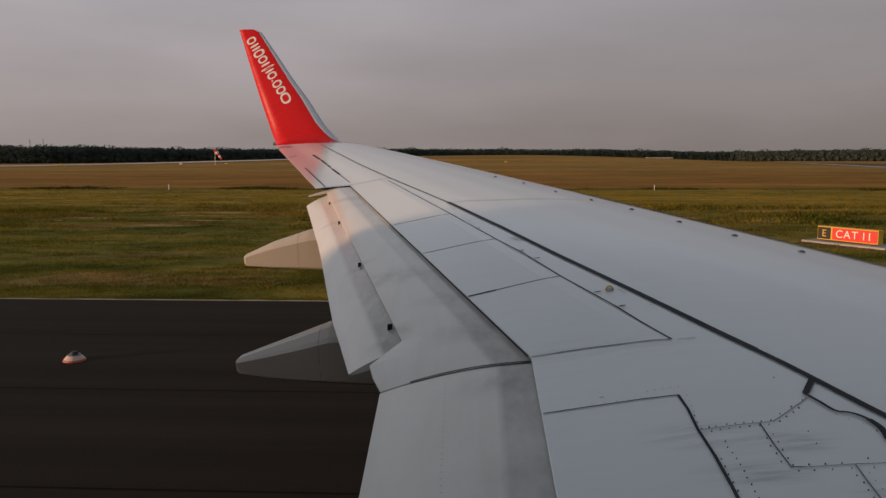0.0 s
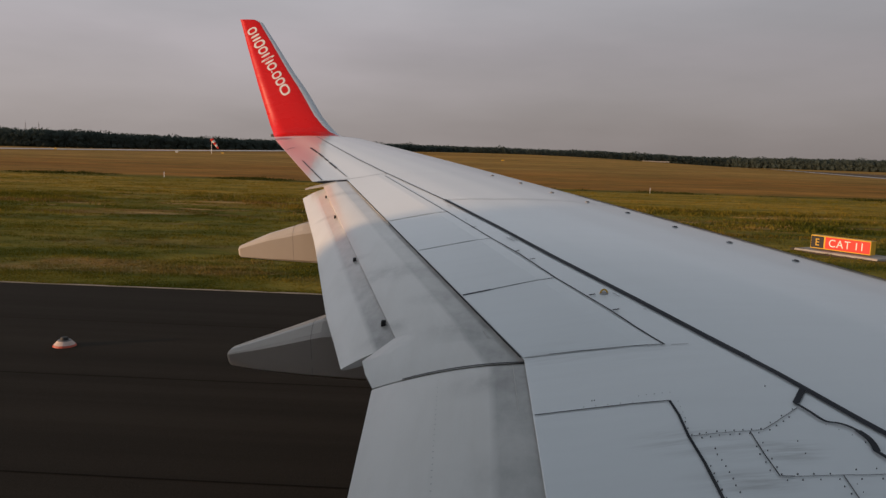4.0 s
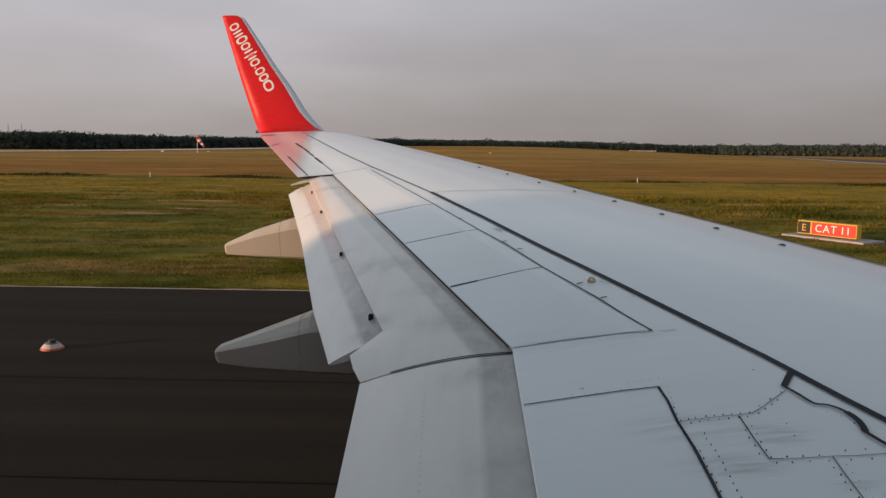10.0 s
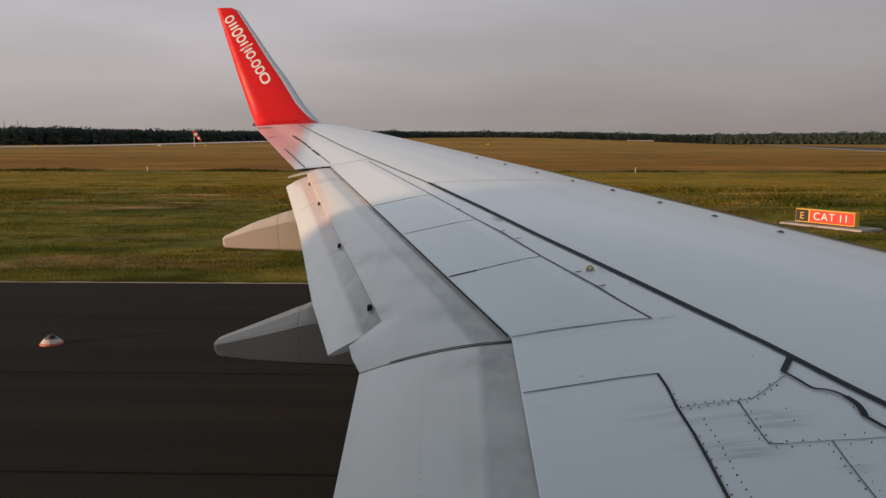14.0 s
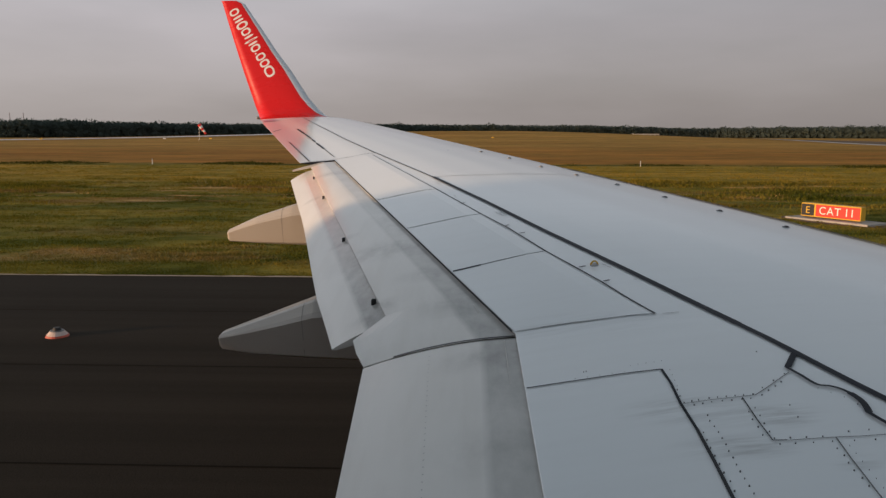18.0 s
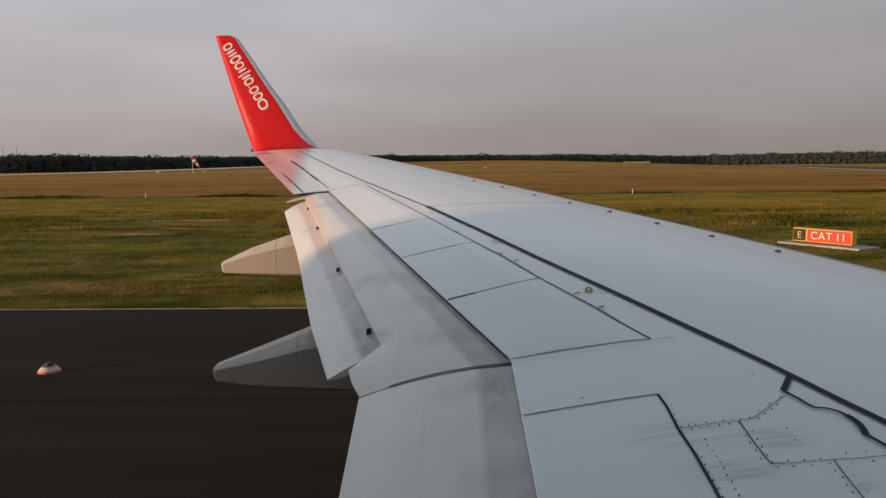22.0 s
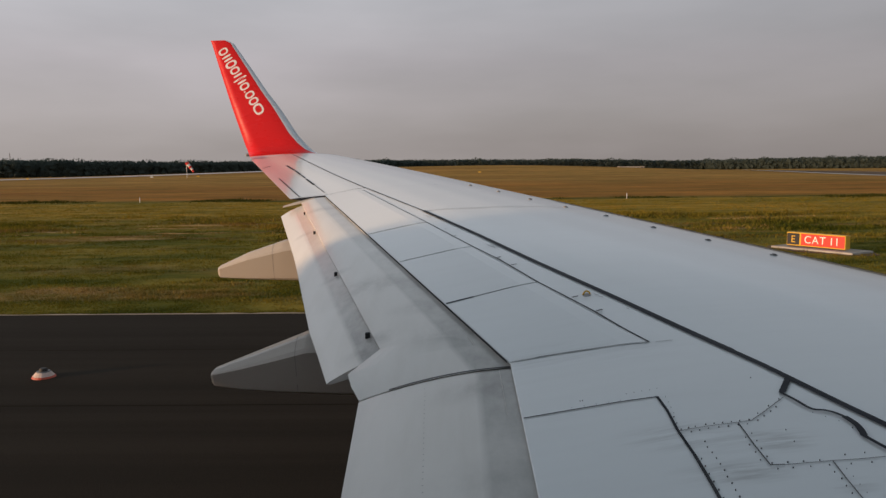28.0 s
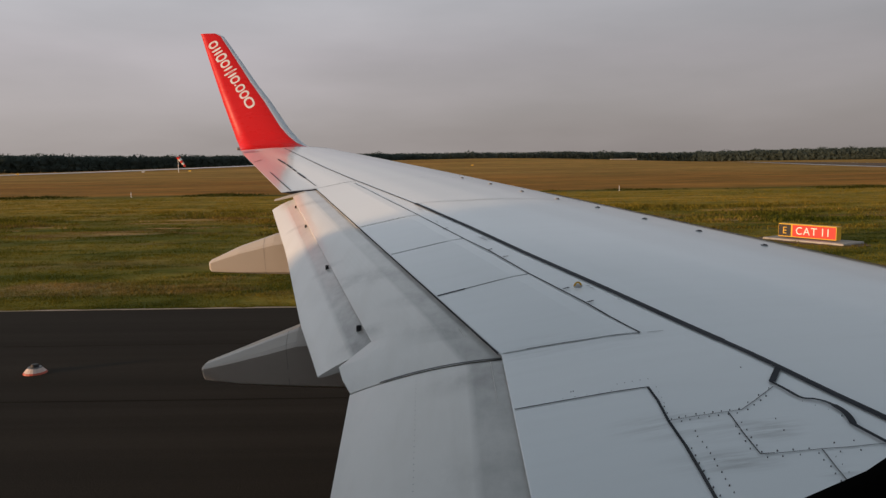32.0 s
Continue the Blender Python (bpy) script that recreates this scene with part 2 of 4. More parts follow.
def asphalt_mat():
    m, n, l, b = mat_base("runway_asphalt", 0.92, 0, 0.06)
    grit = noise_node(n, l, 40, 6)
    patch = noise_node(n, l, 0.25, 5, (0.18, 1.2, 1))
    track = noise_node(n, l, 0.9, 5, (0.03, 1.5, 1))
    c = mix_node(n, l, patch.outputs["Fac"], (0.028, 0.0232, 0.0176), (0.042, 0.0340, 0.0255))
    r = ramp_node(n, l, track.outputs["Fac"], [(0.35, (0.7, 0.7, 0.7)), (0.7, (1.15, 1.15, 1.15))])
    c = mix_node(n, l, 0.7, c, r.outputs["Color"], "MULTIPLY")
    r2 = ramp_node(n, l, grit.outputs["Fac"], [(0.3, (0.75, 0.75, 0.75)), (0.7, (1.2, 1.2, 1.2))])
    c = mix_node(n, l, 0.6, c, r2.outputs["Color"], "MULTIPLY")
    l.new(c, b.inputs["Base Color"])
    bump_node(n, l, b, grit.outputs["Fac"], 0.5, 0.01)
    return m


def along(n, l, src, a, b, top=1.0, smooth=True):
    r = n.new("ShaderNodeMapRange")
    if smooth:
        r.interpolation_type = "SMOOTHSTEP"
    r.inputs["From Min"].default_value, r.inputs["From Max"].default_value = a, b
    r.inputs["To Max"].default_value = top
    l.new(src, r.inputs["Value"])
    return r.outputs["Result"]


def times(n, l, a, b):
    k = n.new("ShaderNodeMath")
    k.operation = "MULTIPLY"
    l.new(a, k.inputs[0])
    l.new(b, k.inputs[1])
    return k.outputs["Value"]


def field_colour(n, l):
    """Rough airfield grass: olive with straw and bare patches, a mown belt, then a tall brown dry stand."""
    def blot(scale, lo, hi, stretch=(0.5, 1, 1), rough=0.62, turn=0.0):
        return along(n, l, noise_node(n, l, scale, 6, stretch, rough, turn=turn).outputs["Fac"], lo, hi)

    sp = n.new("ShaderNodeSeparateXYZ")
    l.new(n.new("ShaderNodeTexCoord").outputs["Object"], sp.inputs["Vector"])
    wob = n.new("ShaderNodeMath")
    wob.operation = "MULTIPLY_ADD"
    wob.inputs[1].default_value = 22
    l.new(noise_node(n, l, 0.05, 5, (0.6, 1, 1)).outputs["Fac"], wob.inputs[0])
    l.new(sp.outputs["Y"], wob.inputs[2])
    y = wob.outputs["Value"]                                        # about 11 m more than the true distance
    c = mix_node(n, l, blot(0.30, 0.38, 0.62), (0.078, 0.086, 0.015), (0.172, 0.150, 0.030))
    c = mix_node(n, l, blot(1.1, 0.54, 0.78, (0.25, 1, 1)), c, (0.056, 0.064, 0.010))
    c = mix_node(n, l, blot(0.13, 0.54, 0.68, (0.4, 1, 1)), c, (0.190, 0.128, 0.030))
    # straw and bare earth lie in two belts
    belt = times(n, l, along(n, l, y, 45, 58), along(n, l, y, 82, 68))
    bare = times(n, l, belt, blot(0.22, 0.50, 0.66, (0.35, 1, 1), 0.66))
    c = mix_node(n, l, bare, c, (0.190, 0.118, 0.050))
    pale = times(n, l, belt, blot(0.55, 0.58, 0.66, (0.22, 1, 1), 0.6))
    c = mix_node(n, l, pale, c, (0.36, 0.245, 0.125))
    low = times(n, l, along(n, l, y, 32, 36), along(n, l, y, 44, 38))
    c = mix_node(n, l, times(n, l, low, blot(0.16, 0.47, 0.62, (0.35, 1, 1), 0.66)), c, (0.27, 0.185, 0.080))
    # the paler mown belt before the tall stand
    mown = mix_node(n, l, blot(0.25, 0.35, 0.65, (0.3, 1, 1)), (0.180, 0.142, 0.024), (0.280, 0.198, 0.040))
    mown = mix_node(n, l, blot(0.7, 0.50, 0.70, (0.2, 1, 1), 0.66), mown, (0.105, 0.098, 0.018))
    mown = mix_node(n, l, blot(0.33, 0.60, 0.68, (0.15, 1, 1), 0.6), mown, (0.34, 0.235, 0.075))
    c = mix_node(n, l, along(n, l, y, 60, 80, 0.85), c, mown)
    rim = times(n, l, along(n, l, y, 104, 109), along(n, l, y, 117, 110))
    c = mix_node(n, l, times(n, l, rim, blot(0.12, 0.36, 0.60)), c, (0.050, 0.054, 0.008))
    tall = mix_node(n, l, blot(0.05, 0.35, 0.65, (0.3, 1, 1)), (0.182, 0.090, 0.020), (0.310, 0.158, 0.036))
    tall = mix_node(n, l, blot(0.16, 0.42, 0.66, (0.12, 1, 1)), tall, (0.200, 0.116, 0.030))
    c = mix_node(n, l, along(n, l, y, 108, 116), c, tall)
    gold = mix_node(n, l, blot(0.02, 0.35, 0.65, (0.3, 1, 1)), (0.215, 0.128, 0.034), (0.31, 0.188, 0.052))
    c = mix_node(n, l, along(n, l, y, 170, 260), c, gold)
    broad = ramp_node(n, l, noise_node(n, l, 0.075, 4, (0.45, 1, 1), 0.6).outputs["Fac"], [(0.36, (1.10, 1.11, 0.97)), (0.52, (1.40, 1.29, 1.20)), (0.66, (1.66, 1.42, 1.27))])
    c = mix_node(n, l, 1.0, c, broad.outputs["Color"], "MULTIPLY")
    tuft = ramp_node(n, l, noise_node(n, l, 0.42, 5, (0.40, 1, 1), 0.66).outputs["Fac"], [(0.34, (0.70, 0.76, 0.70)), (0.50, (1.0, 1.0, 1.0)), (0.68, (1.30, 1.18, 1.12))])
    return mix_node(n, l, 1.0, c, tuft.outputs["Color"], "MULTIPLY")


def grass_mat():
    m, n, l, b = mat_base("airfield_grass", 0.95, 0, 0.04)
    c = field_colour(n, l)
    grain = noise_node(n, l, 4.5, 6, (0.15, 1, 1), 0.72)
    r = ramp_node(n, l, grain.outputs["Fac"], [(0.3, (0.70, 0.70, 0.70)), (0.7, (1.35, 1.35, 1.35))])
    c = mix_node(n, l, 0.85, c, r.outputs["Color"], "MULTIPLY")
    l.new(c, b.inputs["Base Color"])
    bump_node(n, l, b, grain.outputs["Fac"], 0.5, 0.08)
    return m


def sward_mat():
    """Field-coloured blades, each darkened by its own amount to offset the sun they catch."""
    m, n, l, b = mat_base("standing_blades", 0.9, 0, 0.0)
    g = n.new("ShaderNodeNewGeometry")
    r = ramp_node(n, l, g.outputs["Random Per Island"], [(0.0, (0.73, 0.77, 0.72)), (0.8, (0.86, 0.88, 0.84)), (1.0, (0.99, 0.97, 0.90))])
    l.new(mix_node(n, l, 1.0, field_colour(n, l), r.outputs["Color"], "MULTIPLY"), b.inputs["Base Color"])
    return m


def blade_mat(name, stops):
    m, n, l, b = mat_base(name, 0.85, 0, 0.15)
    g = n.new("ShaderNodeNewGeometry")
    r = ramp_node(n, l, g.outputs["Random Per Island"], stops)
    l.new(r.outputs["Color"], b.inputs["Base Color"])
    return m


ASPHALT, GRASS = asphalt_mat(), grass_mat()
TUFT = sward_mat()
WEED = blade_mat("weed_leaves", [(0.0, (0.040, 0.046, 0.006)), (0.7, (0.060, 0.060, 0.009)), (1.0, (0.10, 0.080, 0.016))])
# leaf colour lifted towards pale teal, standing in for haze over the distance
LEAF = blade_mat("hazed_foliage", [(0.0, (0.074, 0.098, 0.088)), (0.6, (0.078, 0.102, 0.091)), (1.0, (0.082, 0.106, 0.092))])


def thin_leaves(m, share):
    """Let part of the light through, as thin leaves do."""
    n, l = m.node_tree.nodes, m.node_tree.links
    b = n["Principled BSDF"]
    t = n.new("ShaderNodeBsdfTranslucent")
    l.new(b.inputs["Base Color"].links[0].from_socket, t.inputs["Color"])
    x = n.new("ShaderNodeMixShader")
    x.inputs["Fac"].default_value = share
    l.new(b.outputs["BSDF"], x.inputs[1])
    l.new(t.outputs["BSDF"], x.inputs[2])
    l.new(x.outputs["Shader"], n["Material Output"].inputs["Surface"])


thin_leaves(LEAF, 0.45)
thin_leaves(TUFT, 0.35)
thin_leaves(WEED, 0.35)
CONC = plain("pale_concrete", (0.42, 0.40, 0.37), 0.85, spec=0.05, vary=0.3, scale=1.5)
FAR_CONC = plain("far_runway_concrete", (0.62, 0.57, 0.53), 0.30, spec=0.8, vary=0.3, scale=0.05)
RW_BROWN = plain("brown_runway_concrete", (0.185, 0.13, 0.092), 0.9, spec=0.05, vary=0.35, scale=0.04)
EDGE_CONC = plain("weathered_edge_concrete", (0.50, 0.39, 0.29), 0.9, spec=0.05, vary=0.35, scale=2)
BLACK_PAINT = plain("black_road_paint", (0.022, 0.021, 0.021), 0.85, spec=0.1, vary=0.4, scale=3)
LINE = plain("white_runway_paint", (0.70, 0.69, 0.66), 0.7, vary=0.2, scale=1)
RSIGN = plain("red_sign_face", (0.75, 0.045, 0.03), 0.4, vary=0.1)
SOIL = plain("bare_soil", (0.16, 0.10, 0.06), 0.95, vary=0.4, scale=3)
LENS = plain("red_rim_paint", (0.55, 0.09, 0.045), 0.4)
PALE = plain("pale_lamp_paint", (0.66, 0.52, 0.46), 0.5, vary=0.2, scale=14)


# ---------------------------------------------------------------- builders
def part(name, bm, material, parent=None, label="", smooth=False):
    me = bpy.data.meshes.new(name)
    bmesh.ops.recalc_face_normals(bm, faces=bm.faces)
    bm.to_mesh(me)
    bm.free()
    for mm in (material if isinstance(material, (list, tuple)) else [material]):
        me.materials.append(mm)
    if smooth:
        me.polygons.foreach_set("use_smooth", [len(p.vertices) <= 4 for p in me.polygons])
    ob = new(name, me)
    ob.parent = parent
    return tagged(ob, label)


def thing(name, place, label, category, group="", kind=""):
    return tagged(at_empty(name, place), label, category, group, kind)


def at_empty(name, place):
    e = new(name)
    e.location = place
    return e


def loft(bm, rings, closed=True, caps=True, slot=None):
    """Faces between rings of equally many points."""
    vs = [[bm.verts.new(p) for p in r] for r in rings]
    m = len(vs[0])
    for i, (a, b) in enumerate(zip(vs, vs[1:])):
        for j in range(m if closed else m - 1):
            k = (j + 1) % m
            f = bm.faces.new((a[j], a[k], b[k], b[j]))
            if slot:
                f.material_index = slot(i, j)
    if caps and closed:
        bm.faces.new(vs[0])
        bm.faces.new(vs[-1][::-1])
    return vs


def box(bm, x0, x1, y0, y1, z0, z1, bevel=0.0):
    m = Matrix.Translation(((x0 + x1) / 2, (y0 + y1) / 2, (z0 + z1) / 2)) @ Matrix.Diagonal((x1 - x0, y1 - y0, z1 - z0, 1))
    r = bmesh.ops.create_cube(bm, size=1, matrix=m)
    if bevel:
        es = list({e for v in r["verts"] for e in v.link_edges})
        bmesh.ops.bevel(bm, geom=es, offset=bevel, segments=2, affect="EDGES", profile=0.5)


def tube(bm, p, q, r0, r1, n=10):
    p, q = Vector(p), Vector(q)
    rot = (q - p).to_track_quat("Z", "Y").to_matrix()
    rings = []
    for c, r in ((p, r0), (q, r1)):
        rings.append([c + rot @ Vector((r * math.cos(2 * math.pi * k / n), r * math.sin(2 * math.pi * k / n), 0)) for k in range(n)])
    loft(bm, rings)


# ---------------------------------------------------------------- wing surface
ZW, DIH = 2.62, math.tan(radians(6.02))
SX = [-0.30, 0.0, 0.06, 0.10, 0.20, 0.35, 0.50, 0.65, 0.78, 0.90, 1.00]
SZ = [-0.038, 0.0180, 0.0278, 0.0328, 0.0417, 0.0459, 0.0408, 0.0255, 0.0, -0.0255, -0.051]
KX, KY, TSW, LE0, LSW, YF = 0.249, 5.005, 0.3239, 5.210, 0.5081, 10.85


def z_ref(y):
    return ZW + DIH * (y - 1.6)


def x_sp(y):
    return KX - TSW * max(y - KY, 0)


def x_le(y):
    return LE0 - LSW * (y - 1.6) + 0.10 * max(0.0, 1 - ((y - 11) / 5) ** 2)


def x_te(y):
    return -2.08 - 0.362 * (y - YF)


def chord(y):
    return (x_le(y) - x_sp(y)) / 0.78 if y <= YF else (x_le(y) - x_te(y)) * 1.064


def up(s, y):
    v = float(np.interp(s, SX, SZ))
    return v * 0.4 if y > YF and s > 0.78 else v


def surf(x, y, lift=0.0):
    c = chord(y)
    return Vector((x, y, z_ref(y) + up((x_le(y) - x) / c, y) * c + lift))


def skin_ring(y, s_end):
    """A closed chordwise section: upper skin from s_end to the nose, then the lower skin."""
    c, ring = chord(y), []
    for s in [s_end, s_end - 0.0012] + [s_end * (1 - k / 26) for k in range(1, 27)]:
        ring.append(surf(x_le(y) - s * c, y))
    for s, h in ((-0.007, 0.009), (-0.011, -0.006), (-0.008, -0.022), (0.01, -0.040), (0.06, -0.058), (0.2, -0.074), (0.45, -0.072), (0.65, -0.05)):
        ring.append(Vector((x_le(y) - s * c, y, z_ref(y) + h * c)))
    ring.append(Vector((x_le(y) - s_end * c, y, z_ref(y) + up(s_end, y) * c - 0.003)))
    return ring


def ribbon(bm, pts, width, lift):
    """A flat strip that follows the wing skin through plan points."""
    fine = []
    for (xa, ya), (xb, yb) in zip(pts, pts[1:]):
        n = max(2, int(math.hypot(xb - xa, yb - ya) / 0.15))
        fine += [Vector((xa + (xb - xa) * k / n, ya + (yb - ya) * k / n)) for k in range(n)]
    fine.append(Vector(pts[-1]))
    prev = None
    for i, p in enumerate(fine):
        d = (fine[min(i + 1, len(fine) - 1)] - fine[max(i - 1, 0)]).normalized()
        nrm = Vector((-d.y, d.x)) * width / 2
        a, b = (bm.verts.new(surf(q.x, q.y, lift)) for q in (p + nrm, p - nrm))
        if prev:
            bm.faces.new((prev[0], prev[1], b, a))
        prev = (a, b)


def disc(bm, x, y, r, lift=0.004, n=8):
    c = surf(x, y, lift)
    top = [bm.verts.new(surf(x + r * math.cos(2 * math.pi * k / n), y + r * math.sin(2 * math.pi * k / n), lift)) for k in range(n)]
    bm.faces.new(top)
    low = [bm.verts.new(v.co - Vector((0, 0, lift))) for v in top]
    for k in range(n):
        bm.faces.new((low[k], low[(k + 1) % n], top[(k + 1) % n], top[k]))


# ---------------------------------------------------------------- ground
def rise(x, y):
    """Height of the gentle swell in the far field."""
    if y < 150:
        return 0.0
    dx, dy = x - 24, y - 520
    return 6.5 * math.exp(-0.5 * ((dx / (98 if dx > 0 else 165)) ** 2 + (dy / (120 if dy < 0 else 330)) ** 2)) * min(1.0, (y - 150) / 60)


def ground():
    bm = bmesh.new()
    xs = [-4500, -900, -600] + list(range(-480, 481, 20)) + [600, 900, 4500]
    ys = [-4500, -600, -60, 0, 60, 140] + list(range(160, 1300, 20)) + [1500, 4500]
    g = [[bm.verts.new((x, y, rise(x, y))) for x in xs] for y in ys]
    for r, q in zip(g, g[1:]):
        for k in range(len(xs) - 1):
            bm.faces.new((r[k], r[k + 1], q[k + 1], q[k]))
    tagged(part("ground", bm, GRASS), "flat airfield of green and straw-coloured rough grass", "ground", kind="structure")


EDGE_Y = 21.3


def runway():
    bm = bmesh.new()
    box(bm, -900, 900, -45, EDGE_Y, -0.2, 0.03)
    rw = tagged(part("runway", bm, ASPHALT), "dark worn asphalt runway with a pale edge", "runway", kind="structure")
    for y, w in ((9.7, 0.04), (13.45, 0.035), (17.3, 0.03)):
        bm = bmesh.new()
        prev = None
        for k in range(121):
            x = -60 + k
            o = 0.03 * noise.noise((x * 0.4, y, 0))
            a, b = bm.verts.new((x, y + o - w / 2, 0.034)), bm.verts.new((x, y + o + w / 2, 0.034))
            if prev:
                bm.faces.new((prev[0], a, b, prev[1]))
            prev = (a, b)
        part("paving_joint", bm, TAR, rw, "dark tar joint")
    bm = bmesh.new()
    prev = None
    rnd = random.Random(4)
    for k in range(400):
        x = -70 + k * 0.4
        w = 0.05 + 0.10 * rnd.random()
        a, b = bm.verts.new((x, EDGE_Y - 0.06, 0.045)), bm.verts.new((x, EDGE_Y + w, 0.04))
        if prev:
            bm.faces.new((prev[0], a, b, prev[1]))
        prev = (a, b)
    part("edge_strip", bm, EDGE_CONC, rw, "pale broken edge of the pavement")
    return rw


def far_strip(bm, a, b, w0, w1, z):
    """A long flat band over the far field, following its swell."""
    a, b = Vector(a), Vector(b)
    d = (b - a).normalized()
    nrm = Vector((-d.y, d.x))
    n = max(2, int((b - a).length / 20))
    prev = None
    for k in range(n + 1):
        c, w = a.lerp(b, k / n), w0 + (w1 - w0) * k / n
        row = [bm.verts.new((q.x, q.y, rise(q.x, q.y) + z + 0.15 * min(1, rise(q.x, q.y)))) for q in (c + nrm * w, c, c - nrm * w)]
        if prev:
            bm.faces.new((prev[0], prev[1], row[1], row[0]))
            bm.faces.new((prev[1], prev[2], row[2], row[1]))
        prev = row


def strip(name, a, b, w0, w1, z, material, label):
    bm = bmesh.new()
    far_strip(bm, a, b, w0, w1, z)
    return tagged(part(name, bm, material), label, "runway", kind="structure")


def blades(name, x, y, h, count, spread, material, label, category, rnd):
    """Bunches of leaning blades, each blade one tapered leaf folded at half height."""
    n = len(x) * count
    px = np.repeat(x, count) + rnd.normal(size=n) * spread
    py = np.repeat(y, count) + rnd.normal(size=n) * spread
    s = np.repeat(h, count) * (0.55 + 0.6 * rnd.rand(n))
    a = rnd.rand(n) * 6.283
    wd = 0.10 * s + 0.004 + 0.0003 * py
    dx, dy = np.cos(a) * wd, np.sin(a) * wd
    lx, ly = (rnd.rand(n) - 0.5) * s * 1.5, (rnd.rand(n) - 0.5) * s * 1.5
    z = np.zeros(n)
    v = np.stack([np.stack([px - dx, py - dy, z], 1), np.stack([px + dx, py + dy, z], 1),
                  np.stack([px + dx * 0.7 + lx * 0.35, py + dy * 0.7 + ly * 0.35, s * 0.6], 1), np.stack([px - dx * 0.7 + lx * 0.35, py - dy * 0.7 + ly * 0.35, s * 0.6], 1),
                  np.stack([px + lx, py + ly, s], 1)], 1).reshape(-1, 3)
    b = np.arange(n)[:, None] * 5
    q = (b + np.array([[0, 1, 2, 3]])).tolist()
    t = (b + np.array([[3, 2, 4]])).tolist()
    me = bpy.data.meshes.new(name)
    me.from_pydata(v.tolist(), [], q + t)
    me.materials.append(material)
    tagged(new(name, me), label, category, kind="stuff")


def sward():
    """Uneven standing grass beside the pavement and out over the near field, in bunches."""
    rnd = np.random.RandomState(3)
    n = 62000
    y = EDGE_Y + 0.2 + 73 * rnd.rand(n) ** 1.7
    x = (rnd.rand(n) - 0.5) * (1.36 * y + 6) + 0.02 * y
    lump = np.array([noise.noise((a * 0.35, b * 0.6, 0.3)) + 0.6 * noise.noise((a * 1.1, b * 1.5, 5.0)) for a, b in zip(x, y)])
    keep = lump > -0.15 - 0.5 * rnd.rand(n)
    x, y, lump = x[keep], y[keep], lump[keep]
    h = (0.03 + 0.03 * rnd.rand(len(x)) + 0.07 * np.clip(lump, 0, 1)) * (0.55 + 0.45 * np.clip((y - EDGE_Y) / 3, 0, 1))
    blades("grass_tufts", x, y, h, 5, 0.13, TUFT, "ragged olive and straw grass blades beside the runway", "grass", rnd)


def weeds():
    """The broken line of taller dark weeds where the mown belt meets the tall stand."""
    rnd = np.random.RandomState(5)
    n = 2600
    x = (rnd.rand(n) - 0.5) * 170 + 6
    y = 98 + 1.6 * rnd.normal(size=n) + np.array([5 * noise.noise((a * 0.03, 0.5, 0)) for a in x])
    lump = np.array([noise.noise((a * 0.16, 1.5, 0)) + 0.5 * noise.noise((a * 0.6, 4.5, 0)) for a in x])
    keep = lump > 0.08 - 0.3 * rnd.rand(n)
    x, y, lump = x[keep], y[keep], lump[keep]
    blades("weed_bunches", x, y, 0.16 + 0.36 * np.clip(lump, 0, 0.8), 6, 0.3, WEED, "broken line of tall dark green weeds in the field", "weeds", rnd)


def rough_bunches():
    """Low brownish bunches standing unevenly in the middle of the field."""
    rnd = np.random.RandomState(11)
    n = 9000
    y = 42 + 24 * rnd.rand(n)
    x = (rnd.rand(n) - 0.5) * (1.36 * y + 6)
    lump = np.array([noise.noise((a * 0.10, b * 0.22, 3.3)) + 0.5 * noise.noise((a * 0.4, b * 0.7, 7.0)) for a, b in zip(x, y)])
    keep = lump > 0.12
    x, y, lump = x[keep], y[keep], lump[keep]
    blades("rough_bunches", x, y, 0.10 + 0.28 * np.clip(lump, 0, 0.8), 6, 0.28, TUFT, "uneven bunches of rough brownish grass in the field", "grass", rnd)


